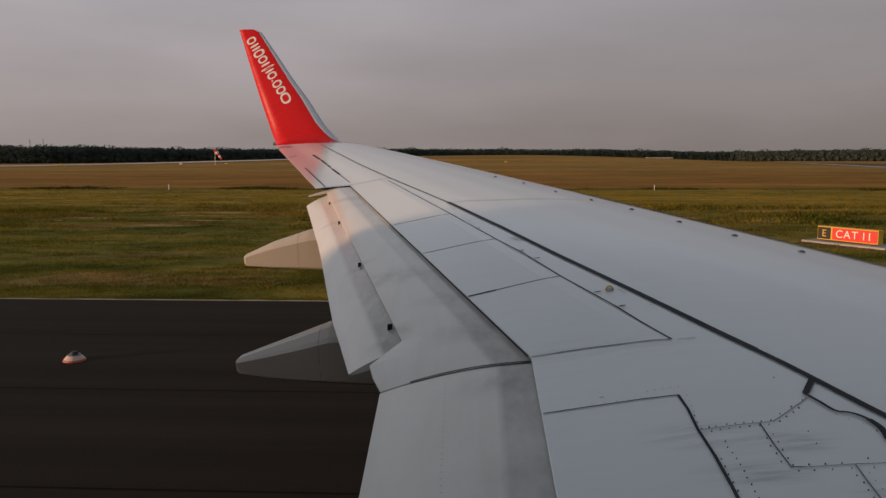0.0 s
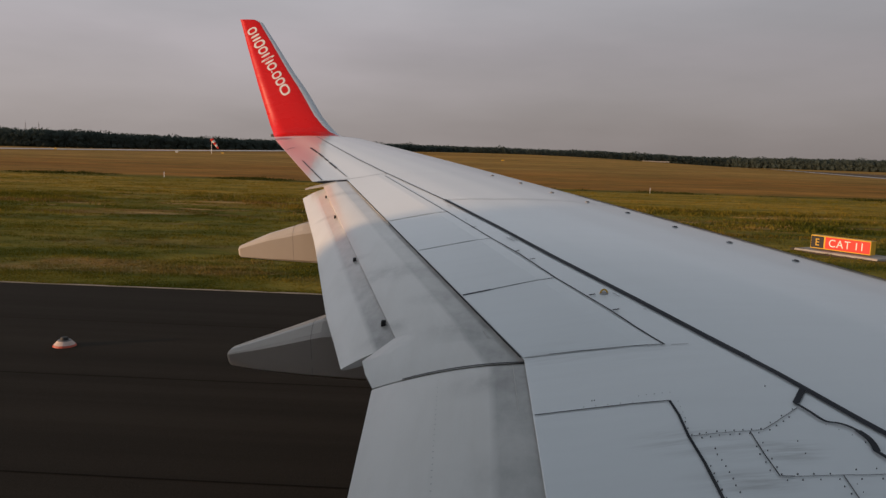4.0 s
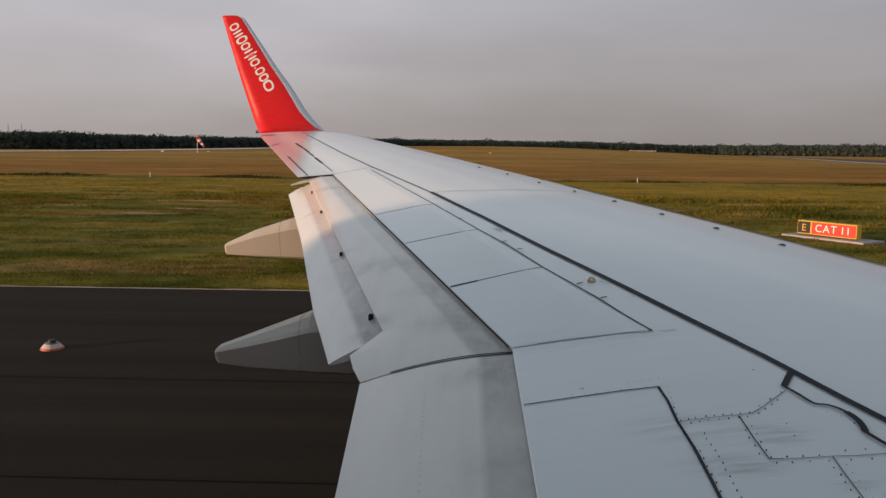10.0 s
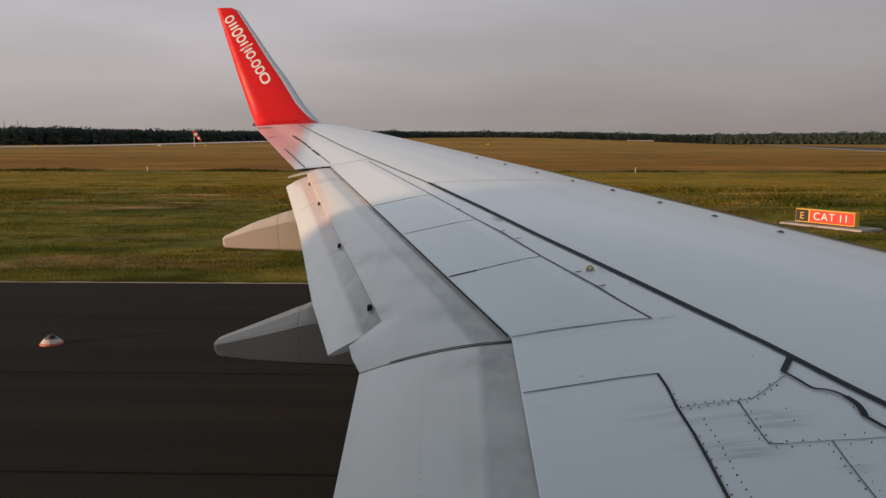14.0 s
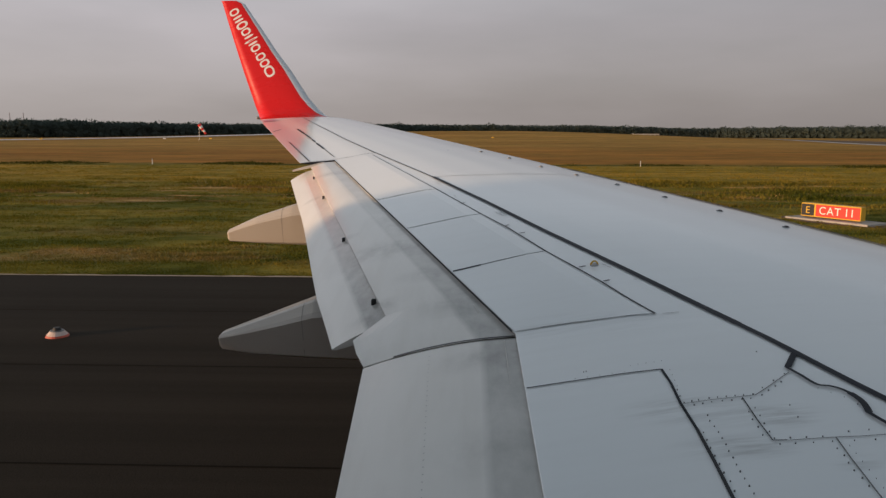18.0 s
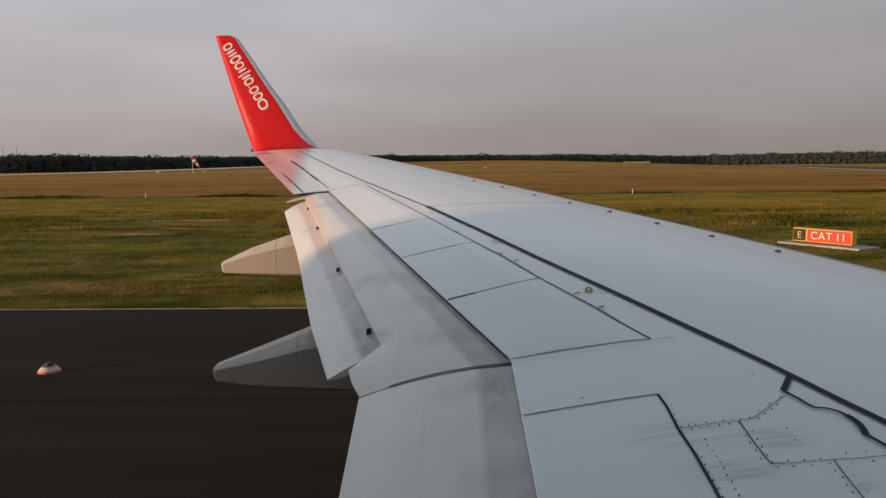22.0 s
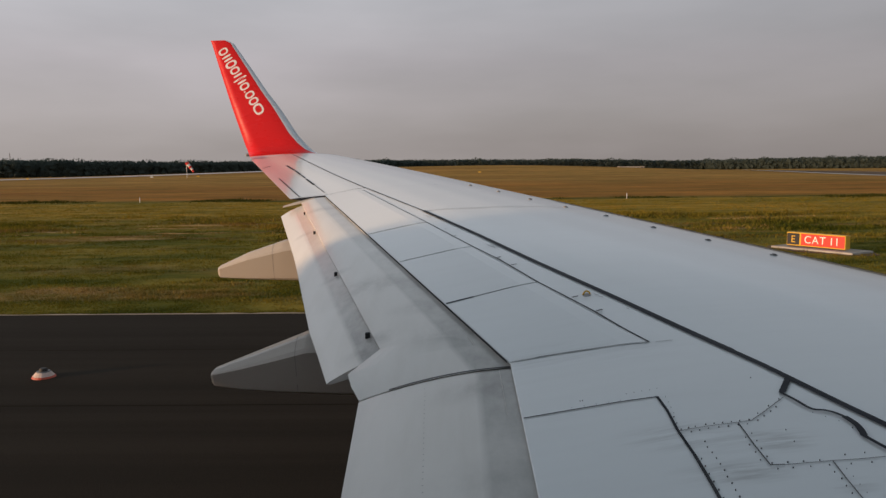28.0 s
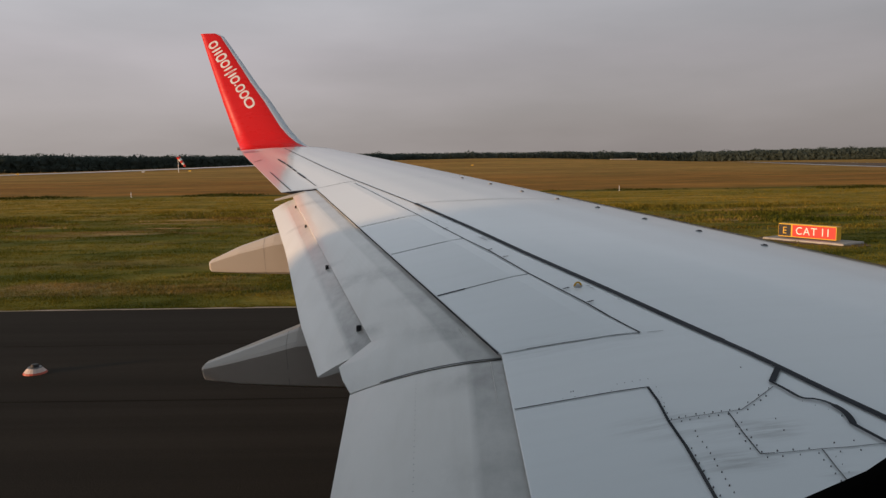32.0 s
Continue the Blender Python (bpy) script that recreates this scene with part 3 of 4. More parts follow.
def woods():
    """The far belt of trees, each a rounded heap of many small leaf clumps round a few large ones, down to its undergrowth."""
    rnd = np.random.RandomState(8)
    base = np.array([(1, 0, 0), (0, 1, 0), (-1, 0, 0), (0, -1, 0), (0, 0, 1), (0, 0, -1)], float)
    octa = np.array([(0, 1, 4), (1, 2, 4), (2, 3, 4), (3, 0, 4), (1, 0, 5), (2, 1, 5), (3, 2, 5), (0, 3, 5)])
    spray, spray_size, core, core_size = [], [], [], []
    line = [(-900, 560), (-420, 690), (-60, 1080), (380, 1150), (640, 900), (1000, 760)]
    for row in range(3):
        for (xa, ya), (xb, yb) in zip(line, line[1:]):
            m = int(math.hypot(xb - xa, yb - ya) / 6.0)
            for k in range(m):
                f = (k + rnd.rand()) / m
                x, y = xa + (xb - xa) * f, ya + (yb - ya) * f + row * 9
                swell = 1.6 * noise.noise((x * 0.012, row * 0.4, 0.4)) + 1.6 * noise.noise((x * 0.045, row, 2.0))
                top = 14.2 + swell + 1.6 * rnd.rand() + (2.4 if rnd.rand() > 0.97 else 0) + 2.4 * min(1, max(0, (x - 420) / 220)) + 2.8 * min(1, max(0, (-250 - x) / 150)) + 4.2 * max(0.0, 1 - (abs(x - 20) / 330) ** 2)
                wide = 9.0 + 5.0 * rnd.rand() ** 2
                n = 330
                v = rnd.normal(size=(n, 3))
                v *= (rnd.rand(n, 1) ** 0.25) / np.linalg.norm(v, axis=1, keepdims=True)
                low = np.arange(n) > 230
                mid = np.where(low, 0.28, 0.66) * top
                tall = np.where(low, 0.28, 0.30) * top
                spray.append(np.stack([x + wide * v[:, 0], y + wide * 0.8 * v[:, 1], mid + tall * v[:, 2]], 1))
                spray_size.append(0.75 + 0.75 * rnd.rand(n))
                for c in range(8):
                    core.append((x + wide * 0.55 * (rnd.rand() - 0.5) * 2, y + 0.5 + wide * 0.3 * (rnd.rand() - 0.5), top * (0.15 + 0.58 * c / 7)))
                    core_size.append(3.8)
    spray, spray_size = np.concatenate(spray), np.concatenate(spray_size)
    core, core_size = np.array(core), np.array(core_size)
    n = len(spray)
    leaf = rnd.normal(size=(n, 3, 3))
    leaf = leaf / np.linalg.norm(leaf, axis=2, keepdims=True) * spray_size[:, None, None] + spray[:, None, :]
    hub = base[None] * core_size[:, None, None] * (0.8 + 0.4 * rnd.rand(len(core), 6, 1)) + core[:, None, :]
    verts = np.concatenate([leaf.reshape(-1, 3), hub.reshape(-1, 3)])
    faces = np.arange(3 * n).reshape(-1, 3).tolist() + (3 * n + np.arange(len(core))[:, None, None] * 6 + octa[None]).reshape(-1, 3).tolist()
    me = bpy.data.meshes.new("distant_woods")
    me.from_pydata(verts.tolist(), [], faces)
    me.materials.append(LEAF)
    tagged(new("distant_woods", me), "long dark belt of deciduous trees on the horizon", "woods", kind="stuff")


ground()
runway_sheet = runway()
far = strip("far_runway", (-400, 204), (-70, 475), 17, 13, 0.12, FAR_CONC, "pale concrete runway far across the grass")
cross = strip("crossing_runway", (157, 140), (295, 1100), 24, 30, 0.05, RW_BROWN, "brownish concrete crossing runway with white edge lines")
woods()
sward()
weeds()
rough_bunches()


def marking(parent, x, z):
    """A yellow hairpin of two painted lines joined by bars, on a black painted ground."""
    for x0, x1, y0, y1, lift, m, nm, lb in ((-4.0, 2.6, 7, 16.8, 0, BLACK_PAINT, "marking_ground", "black painted ground"), (-1.0, -0.5, 8, 16.3, 0.004, YEL, "marking_line", "yellow painted line"),
                                            (0.4, 0.9, 8, 16.3, 0.004, YEL, "marking_line", "yellow painted line"), (-0.5, 0.4, 15.85, 16.3, 0.004, YEL, "marking_line", "yellow painted line"), (-0.5, 0.4, 14.7, 15.1, 0.004, YEL, "marking_line", "yellow painted line")):
        bm = bmesh.new()
        bm.faces.new([bm.verts.new((x + p + 0.35 * (q - 12), q, z + lift)) for p, q in ((x0, y0), (x1, y0), (x1, y1), (x0, y1))])
        part(nm, bm, m, parent, lb)


def apron():
    """Brown concrete of the turn-off left behind, its yellow marking on a black ground, and the curved taxiway."""
    bm = bmesh.new()
    vs = [bm.verts.new(p) for p in ((-330, -40, 0.034), (-146, -40, 0.034), (-134, 19.2, 0.034), (-330, 19.2, 0.034))]
    bm.faces.new(vs)
    ap = tagged(part("apron", bm, RW_BROWN), "brown concrete apron joining the dark runway", "apron", kind="structure")
    marking(ap, -171.6, 0.038)
    bm = bmesh.new()
    prev = None
    for k in range(25):
        u = k / 24
        c = Vector((-128, EDGE_Y - 1)).lerp(Vector((-118, 62)), u).lerp(Vector((-118, 62)).lerp(Vector((-190, 86)), u), u)
        q = Vector((-128, EDGE_Y - 1)).lerp(Vector((-118, 62)), u + 0.01).lerp(Vector((-118, 62)).lerp(Vector((-190, 86)), u + 0.01), u + 0.01)
        d = (q - c).normalized()
        nrm = Vector((-d.y, d.x)) * 6.5
        a, b = bm.verts.new((c.x + nrm.x, c.y + nrm.y, 0.026)), bm.verts.new((c.x - nrm.x, c.y - nrm.y, 0.026))
        if prev:
            bm.faces.new((prev[0], prev[1], b, a))
        prev = (a, b)
    tagged(part("taxiway", bm, ASPHALT), "dark asphalt taxiway curving away through the grass", "taxiway", kind="structure")


apron()
marking(runway_sheet, 21.5, 0.036)


def slanted_bars(parent, x):
    """Yellow painted bars lying aslant on the runway: two long ones and two pairs of short ones."""
    for x0, y0, y1, wd in ((-4.2, 7.0, 12.6, 0.55), (-2.9, 7.0, 12.6, 0.55), (-1.6, 10.9, 12.0, 0.75), (-0.2, 10.9, 12.0, 0.75), (-1.9, 8.2, 9.2, 0.75), (-0.5, 8.2, 9.2, 0.75)):
        bm = bmesh.new()
        bm.faces.new([bm.verts.new((x + x0 + dx + 0.55 * (q - 9), q, 0.036)) for dx, q in ((0, y0), (wd, y0), (wd, y1), (0, y1))])
        part("marking_line", bm, YEL, parent, "yellow painted bar")


slanted_bars(runway_sheet, 82.0)

# ---------------------------------------------------------------- aircraft
airliner = thing("airliner", (0, 0, 0), "white twin-jet airliner with swept wing and red winglet", "airliner")


def wing():
    bm = bmesh.new()
    rings = [skin_ring(y, 0.780) for y in [1.7, 2.4, 3.2, 4.0, 4.6, KY, 5.6, 6.4, 7.2, 8.0, 8.8, 9.6, 10.3, 10.84]]
    loft(bm, rings, caps=False)
    w = part("wing", bm, WING, airliner, "white painted metal wing with dark panel gaps", True)
    bm = bmesh.new()
    outer = [skin_ring(y, 0.94) for y in (10.852, 11.4, 12.2, 13.2, 14.4, 15.4, 16.0, 16.31)]
    loft(bm, outer, caps=False)
    part("outer_wing", bm, WING, airliner, "", True)
    bm = bmesh.new()
    bm.faces.new([bm.verts.new(p) for p in outer[0]])
    part("end_rib", bm, SEAL, airliner, "dark bare rib closing the outer wing")
    return w


w = wing()


def spoiler(inner, outer):
    """One raised panel of the upper skin between two gaps, each given by its front and back end."""
    bm = bmesh.new()
    lift = 0.005
    across = [0.010, 0.016] + [0.016 + 0.968 * k / 6 for k in range(1, 6)] + [0.984, 0.990]
    along_span = [0.006, 0.010] + [0.010 + 0.980 * k / 8 for k in range(1, 8)] + [0.990, 0.994]
    (fa, ba), (fb, bb) = ([Vector(p) for p in side] for side in (inner, outer))
    vs = []
    for j, g in enumerate(along_span):
        f, b = fa.lerp(fb, g), ba.lerp(bb, g)
        row = []
        for i, h in enumerate(across):
            q = f.lerp(b, h)
            edge = i == 0 or j in (0, len(along_span) - 1)
            row.append(bm.verts.new(surf(q.x, q.y, lift - (0.003 if edge else 0))))
        vs.append(row)
    for a, b in zip(vs, vs[1:]):
        for i in range(len(across) - 1):
            bm.faces.new((a[i], a[i + 1], b[i + 1], b[i]))
    r = bmesh.ops.extrude_face_region(bm, geom=bm.faces[:])
    for v in r["geom"]:
        if isinstance(v, bmesh.types.BMVert):
            v.co.z -= 0.004
    return part("spoiler", bm, WING, w, "", False)


SPOILER_GAPS = [((0.892, 4.953), (x_sp(5.016) - 0.006, 5.016)), ((0.501, 6.088), (x_sp(6.0) - 0.006, 6.000)), ((0.124, 7.184), (x_sp(7.129) - 0.006, 7.129)), ((-0.264, 8.278), (x_sp(8.235) - 0.006, 8.235)), ((-1.138, 10.678), (x_sp(10.70) - 0.006, 10.70))]
for a, b in zip(SPOILER_GAPS, SPOILER_GAPS[1:]):
    spoiler(a, b)


def seam(pts, width, material=SEAM, name="panel_gap", lift=0.004):
    bm = bmesh.new()
    ribbon(bm, pts, width, lift)
    return part(name, bm, material, w)


def smooth_line(pts, n=6):
    """Plan points joined by a curve through all of them."""
    out = []
    for i in range(len(pts) - 1):
        p = [Vector(pts[min(max(k, 0), len(pts) - 1)]) for k in (i - 1, i, i + 1, i + 2)]
        for k in range(n):
            u = k / n
            out.append(tuple(0.5 * (2 * p[1] + (p[2] - p[0]) * u + (2 * p[0] - 5 * p[1] + 4 * p[2] - p[3]) * u * u + (3 * p[1] - p[0] - 3 * p[2] + p[3]) * u ** 3)))
    return out + [tuple(pts[-1])]


# front edge of the spoilers and the gaps between them
seam([(-1.138, 10.678), (-0.681, 9.421), (-0.264, 8.278)], 0.009, lift=0.006)
seam([(-0.264, 8.278), (0.124, 7.184), (0.304, 6.709), (0.501, 6.088), (0.632, 5.727), (0.728, 5.461), (0.807, 5.203), (0.892, 4.953)], 0.0105, lift=0.006)
seam([(-0.818, 8.235), (-0.264, 8.278)], 0.010, lift=0.0065)
seam([(-0.430, 7.129), (0.124, 7.184)], 0.009, lift=0.0065)
seam([(0.095, 6.023), (0.501, 6.088)], 0.009, lift=0.0065)
seam([(-0.066, 6.000), (0.103, 6.024)], 0.022, SEAL, lift=0.007)
seam([(0.256, 5.016), (0.368, 5.010), (0.50, 5.000)], 0.004, FAINT, lift=0.0065)
seam([(0.368, 5.010), (0.50, 5.000), (0.629, 4.982), (0.756, 4.964), (0.892, 4.953)], 0.0055, lift=0.007)
seam([(0.923, 4.952), (1.00, 4.952)], 0.005, FAINT)
seam([(-3.186, 16.158), (-1.776, 12.467), (-0.719, 9.858), (-0.315, 8.87)], 0.012)
# the broad sealed joint and its kinked branch
seam([(-0.315, 8.87), (0.17, 7.585), (0.527, 6.587), (0.79, 5.888), (0.897, 5.600), (1.107, 5.020), (1.194, 4.744)], 0.036, SEAL, "sealant_strip", 0.006)
seam([(1.190, 4.752), (1.246, 4.568), (1.289, 4.405), (1.325, 4.262), (1.362, 4.120), (1.407, 3.962), (1.50, 3.60), (1.56, 3.35)], 0.029, SEAL, "sealant_strip", 0.0065)
seam([(1.283, 4.392), (1.208, 4.273)], 0.024, SEAL, "sealant_strip", 0.007)
seam(smooth_line([(1.203, 4.277), (1.223, 4.202), (1.243, 4.118), (1.278, 4.097), (1.302, 4.069), (1.317, 4.030)]), 0.013, SEAL, "sealant_strip", 0.0075)
seam(smooth_line([(1.315, 4.035), (1.322, 3.985), (1.318, 3.940), (1.306, 3.893)]), 0.022, SEAL, "sealant_strip", 0.008)
seam([(1.303, 3.896), (1.323, 3.811), (1.36, 3.66), (1.44, 3.35)], 0.015, SEAL, "sealant_strip", 0.0085)
seam(smooth_line([(-0.286, 8.854), (0.202, 8.811), (0.759, 8.869), (1.385, 8.957)]), 0.012, FAINT)
# panel with a dark side, access panels round the branch
seam([(0.256, 4.409), (0.417, 4.401), (0.634, 4.388), (0.770, 4.371)], 0.007, SEAL, "panel_gap", 0.004)
seam([(0.770, 4.371), (0.773, 4.245), (0.764, 4.080), (0.766, 3.898)], 0.010, SEAL, "panel_gap", 0.0045)
seam([(0.766, 3.905), (0.760, 3.717), (0.752, 3.551), (0.73, 3.0), (0.715, 2.6)], 0.011, SEAM, "panel_gap", 0.005)
seam([(0.764, 4.080), (0.859, 4.075), (0.957, 4.079), (1.020, 4.083), (1.072, 4.126), (1.198, 4.238)], 0.0038, LIGHT_SEAM)
seam([(0.971, 4.075), (0.961, 3.914), (0.958, 3.778)], 0.0042, SEAM, lift=0.0045)
seam([(0.958, 3.778), (1.000, 3.773)], 0.0052, SEAM, lift=0.005)
seam([(1.000, 3.773), (1.084, 3.771), (1.148, 3.769), (1.216, 3.763), (1.295, 3.762), (1.5, 3.75)], 0.0036, LIGHT_SEAM)
seam([(1.142, 3.767), (1.129, 3.659), (1.122, 3.583), (1.112, 3.478), (1.08, 3.0)], 0.0042, LIGHT_SEAM, lift=0.0045)
# aileron hinge dashes, tab line and the cut at the flap's end
for a, b, wd in (((-2.933, 14.481), (-2.640, 13.72), 0.030), ((-2.610, 13.645), (-2.400, 13.07), 0.026), ((-2.370, 12.98), (-2.247, 12.641), 0.024), ((-2.204, 12.509), (-1.960, 11.84), 0.028)):
    seam([a, b], wd, SEAL, "aileron_hinge_gap")
seam([(-1.944, 11.796), (-1.684, 11.069)], 0.012, LIGHT_SEAM)
seam([(-2.705, 12.917), (-1.972, 10.902)], 0.014, SEAM)
seam([(-3.368, 14.507), (-3.285, 14.736)], 0.030, SEAM)
seam([(-2.02, 10.868), (-1.732, 10.866), (-1.12, 10.868)], 0.012, SEAM)
seam([(x_le(y) - 0.016 * chord(y), y) for y in (4.2, 5.0, 6.0, 7.0, 8.0, 9.0, 9.8)], 0.030, LIGHT_SEAM, "slat_gap")
# dark strip on the nose, painted for the dark ground it reflects
seam([(x_le(y) + 0.002 * chord(y), y) for y in (4.2, 5.0, 6.0, 7.0, 8.0, 9.0, 9.8)], 0.045, SEAM, "leading_edge_reflection")
for a, b in (((-0.033, 7.575), (0.003, 7.604)), ((0.281, 6.745), (0.316, 6.775)), ((0.372, 6.53), (0.410, 6.534)), ((0.652, 5.712), (0.690, 5.724)), ((0.740, 5.448), (0.776, 5.459))):
    seam([a, b], 0.015, SEAL, "hinge_lug", 0.009)
for a, b in (((0.787, 5.738), (0.807, 5.715)), ((0.803, 5.691), (0.824, 5.672)), ((0.236, 7.188), (0.294, 7.056)), ((0.262, 7.192), (0.318, 7.062)), ((-0.282, 8.600), (-0.232, 8.490)), ((-0.092, 7.93), (-0.080, 7.89)), ((0.90, 5.45), (0.915, 5.44))):
    seam([a, b], 0.007, FAINT, "stencil_bar", 0.005)


def edge_seal(ya, yb):
    """A dark rubber lip along the back edge of the spoilers, over the flap."""
    bm = bmesh.new()
    rings = []
    for y in np.linspace(ya, yb, 9).tolist():
        c = surf(x_sp(y), y)
        rings.append([c + Vector(o) for o in ((-0.004, 0, 0.0058), (-0.0066, 0, 0.0058), (-0.0074, 0, 0.005), (-0.0074, 0, -0.004), (-0.005, 0, -0.004))])
    loft(bm, rings, closed=False)
    part("spoiler_edge_seal", bm, SEAM, w, "dark rubber lip")


for ya, yb in ((5.03, 8.22), (8.25, 10.82)):
    edge_seal(ya, yb)


def rivets():
    bm = bmesh.new()
    rnd = random.Random(2)
    rows = [((0.801, 4.092), (1.014, 4.094), 8), ((0.801, 4.062), (1.000, 4.065), 7), ((1.065, 4.137), (1.178, 4.233), 3), ((1.039, 4.083), (1.144, 4.171), 4),
            ((0.776, 3.880), (0.766, 3.558), 8), ((0.823, 3.981), (0.815, 3.679), 9), ((0.812, 3.643), (0.807, 3.533), 4), ((0.984, 3.995), (0.974, 3.836), 4),
            ((0.954, 3.972), (0.947, 3.819), 4), ((0.971, 3.793), (1.114, 3.783), 4), ((0.969, 3.758), (1.120, 3.750), 4), ((1.122, 3.709), (1.105, 3.512), 6),
            ((0.779, 4.190), (0.777, 4.091), 3), ((1.163, 4.445), (1.163, 4.445), 1), ((0.485, 4.467), (0.497, 4.467), 2), ((1.100, 3.995), (1.087, 3.912), 2), ((1.305, 3.964), (1.305, 3.964), 1),
            ((1.20, 3.80), (1.26, 3.80), 2), ((1.19, 3.745), (1.25, 3.742), 2)]
    faint = [((0.448, 4.421), (0.637, 4.405), 5), ((0.670, 4.453), (0.791, 4.446), 5), ((0.80, 4.36), (0.79, 4.22), 4), ((-0.35, 8.3), (0.45, 6.3), 6), ((1.16, 3.72), (1.14, 3.50), 6), ((1.24, 4.10), (1.29, 4.02), 3)]
    for (xa, ya), (xb, yb), k in rows:
        for i in range(k):
            f = i / max(1, k - 1)
            disc(bm, xa + (xb - xa) * f + rnd.uniform(-0.004, 0.004), ya + (yb - ya) * f, rnd.uniform(0.0017, 0.0029), 0.004, 6)
    for (xa, ya), (xb, yb), k in faint:
        for i in range(k):
            f = i / max(1, k - 1)
            disc(bm, xa + (xb - xa) * f, ya + (yb - ya) * f, 0.0011, 0.003, 6)
    tagged(part("rivet_rows", bm, STEEL, w), "small dark rivet heads", kind="stuff")


rivets()
for x, y in ((0.194, 10.869), (0.512, 10.256), (0.811, 9.552), (1.110, 8.992), (1.405, 8.444), (1.673, 7.803), (1.942, 7.242), (2.218, 6.709)):
    bm = bmesh.new()
    disc(bm, x, y, 0.024, 0.006, 12)
    part("fastener", bm, CAP, w, "grey lift-point cap")
    bm = bmesh.new()
    disc(bm, x + 0.004, y, 0.014, 0.010, 10)
    part("fastener_recess", bm, SEAM, w)


def tie_down():
    bm = bmesh.new()
    c = surf(0.742, 5.745, 0.0)
    for k in range(10):
        a0, a1 = math.pi * k / 10, math.pi * (k + 1) / 10
        tube(bm, c + Vector((0.020 * math.cos(a0), 0, 0.025 * math.sin(a0))), c + Vector((0.020 * math.cos(a1), 0, 0.025 * math.sin(a1))), 0.0055, 0.0055, 6)
    part("escape_strap_ring", bm, YEL, w, "small yellow ring standing on the skin")
    bm = bmesh.new()
    disc(bm, 0.742, 5.745, 0.024, 0.006, 12)
    part("ring_plate", bm, FAINT, w)


tie_down()


# ---------------------------------------------------------------- flaps
def flap(name, rows, bulge, thick, rub, label):
    """rows: front and back points along the span; the skin bows up between them. rub: width of the grimy front strip in metres."""
    bm = bmesh.new()
    layer = bm.verts.layers.float.new("grime")
    rings, grime = [], []
    for row, (f, b) in enumerate(rows):
        f, b = Vector(f), Vector(b)
        long = (b - f).length
        cuts = [0, rub * 0.15 / long, rub * 0.82 / long, rub / long]
        cuts += [cuts[-1] + (1 - cuts[-1]) * i / 7 for i in range(1, 8)]
        top = [f.lerp(b, g) + Vector((0, 0, bulge * 4 * g * (1 - g))) for g in cuts]
        low = [f.lerp(b, g) - Vector((0, 0, 0.006 + thick * max(0.0, 1 - g) ** 0.6)) for g in cuts[::-1]]
        nose = [f + Vector((0.05, 0, -thick * 0.55)), f + Vector((0.03, 0, -thick * 0.15))]
        rings.append(top + low + nose)
        fade = 0.25 + 0.85 * (1 - row / (len(rows) - 1)) ** 1.6
        grime += [v * fade for v in [1.0, 0.85, 0.80, 0.06] + [0.03] * 5 + [0.08, 0.18] + [0.3] * 13]
    vs = loft(bm, rings)
    for v, q in zip([v for ring in vs for v in ring], grime):
        v[layer] = q
    return part(name, bm, FLAP, airliner, label, False)


def between(a, b, n):
    a, b = Vector(a), Vector(b)
    return [a.lerp(b, k / n) for k in range(n + 1)]


front = between((KX + 0.03, KY + 0.02, 2.962), (-1.59, 10.82, 3.574), 12)
aft_edge = between((-0.43, 5.56, 2.92), (-1.92, 10.73, 3.51), 12)
rows = [(front[0], (-0.48, 5.02, 2.80)), (front[0].lerp(front[-1], 0.030), (-0.54, 5.18, 2.82)), (front[0].lerp(front[-1], 0.055), (-0.58, 5.34, 2.84))]
rows += list(zip(between(front[0].lerp(front[-1], 0.075), front[-1], 12), aft_edge))
main = flap("outboard_flap", rows, 0.028, 0.10, 0.23, "white trailing flap with grimy rubbed front strip")
rear = [(-0.73, 5.55, 2.73), (-1.00, 6.44, 2.83), (-1.50, 8.35, 3.08), (-2.19, 10.77, 3.35)]
aft_front = between((-0.36, 5.54, 2.905), (-1.85, 10.71, 3.495), 3)
aft_rows = []
for k in range(13):
    g = k / 12
    f = Vector(aft_front[0]).lerp(Vector(aft_front[-1]), g)
    y = f.y
    b = Vector((float(np.interp(y, [r[1] for r in rear], [r[0] for r in rear])), y, float(np.interp(y, [r[1] for r in rear], [r[2] for r in rear]))))
    aft_rows.append((f, b))
aft = flap("aft_flap", aft_rows, 0.015, 0.05, 0.21, "narrow aft flap segment, warm white")
inb_rows = [((KX + 0.02, y, z_ref(y) - 0.017), (-0.48 + 0.05 * (KY - y), y, 2.80 - 0.1 * (KY - y))) for y in (4.995, 4.5, 4.0, 3.4, 2.8, 2.2, 1.75)]
inb = flap("inboard_flap", inb_rows, 0.03, 0.10, 0.20, "white inboard flap with grimy rubbed front strip")
bm = bmesh.new()
jp = []
for k in range(11):
    g = 0.08 * k
    jp.append(Vector((KX, 5.008, z_ref(5.0) - 0.015)).lerp(Vector((-0.48, 5.01, 2.80)), g) + Vector((0, 0, 0.03 * 4 * g * (1 - g))))
prev = None
for p in jp:
    a, b = bm.verts.new(p + Vector((0, -0.010, 0.003))), bm.verts.new(p + Vector((0, 0.012, 0.003)))
    if prev:
        bm.faces.new((prev[0], a, b, prev[1]))
    prev = (a, b)
part("flap_seal", bm, BLACK, inb, "black rubber seal between flaps")
bm = bmesh.new()
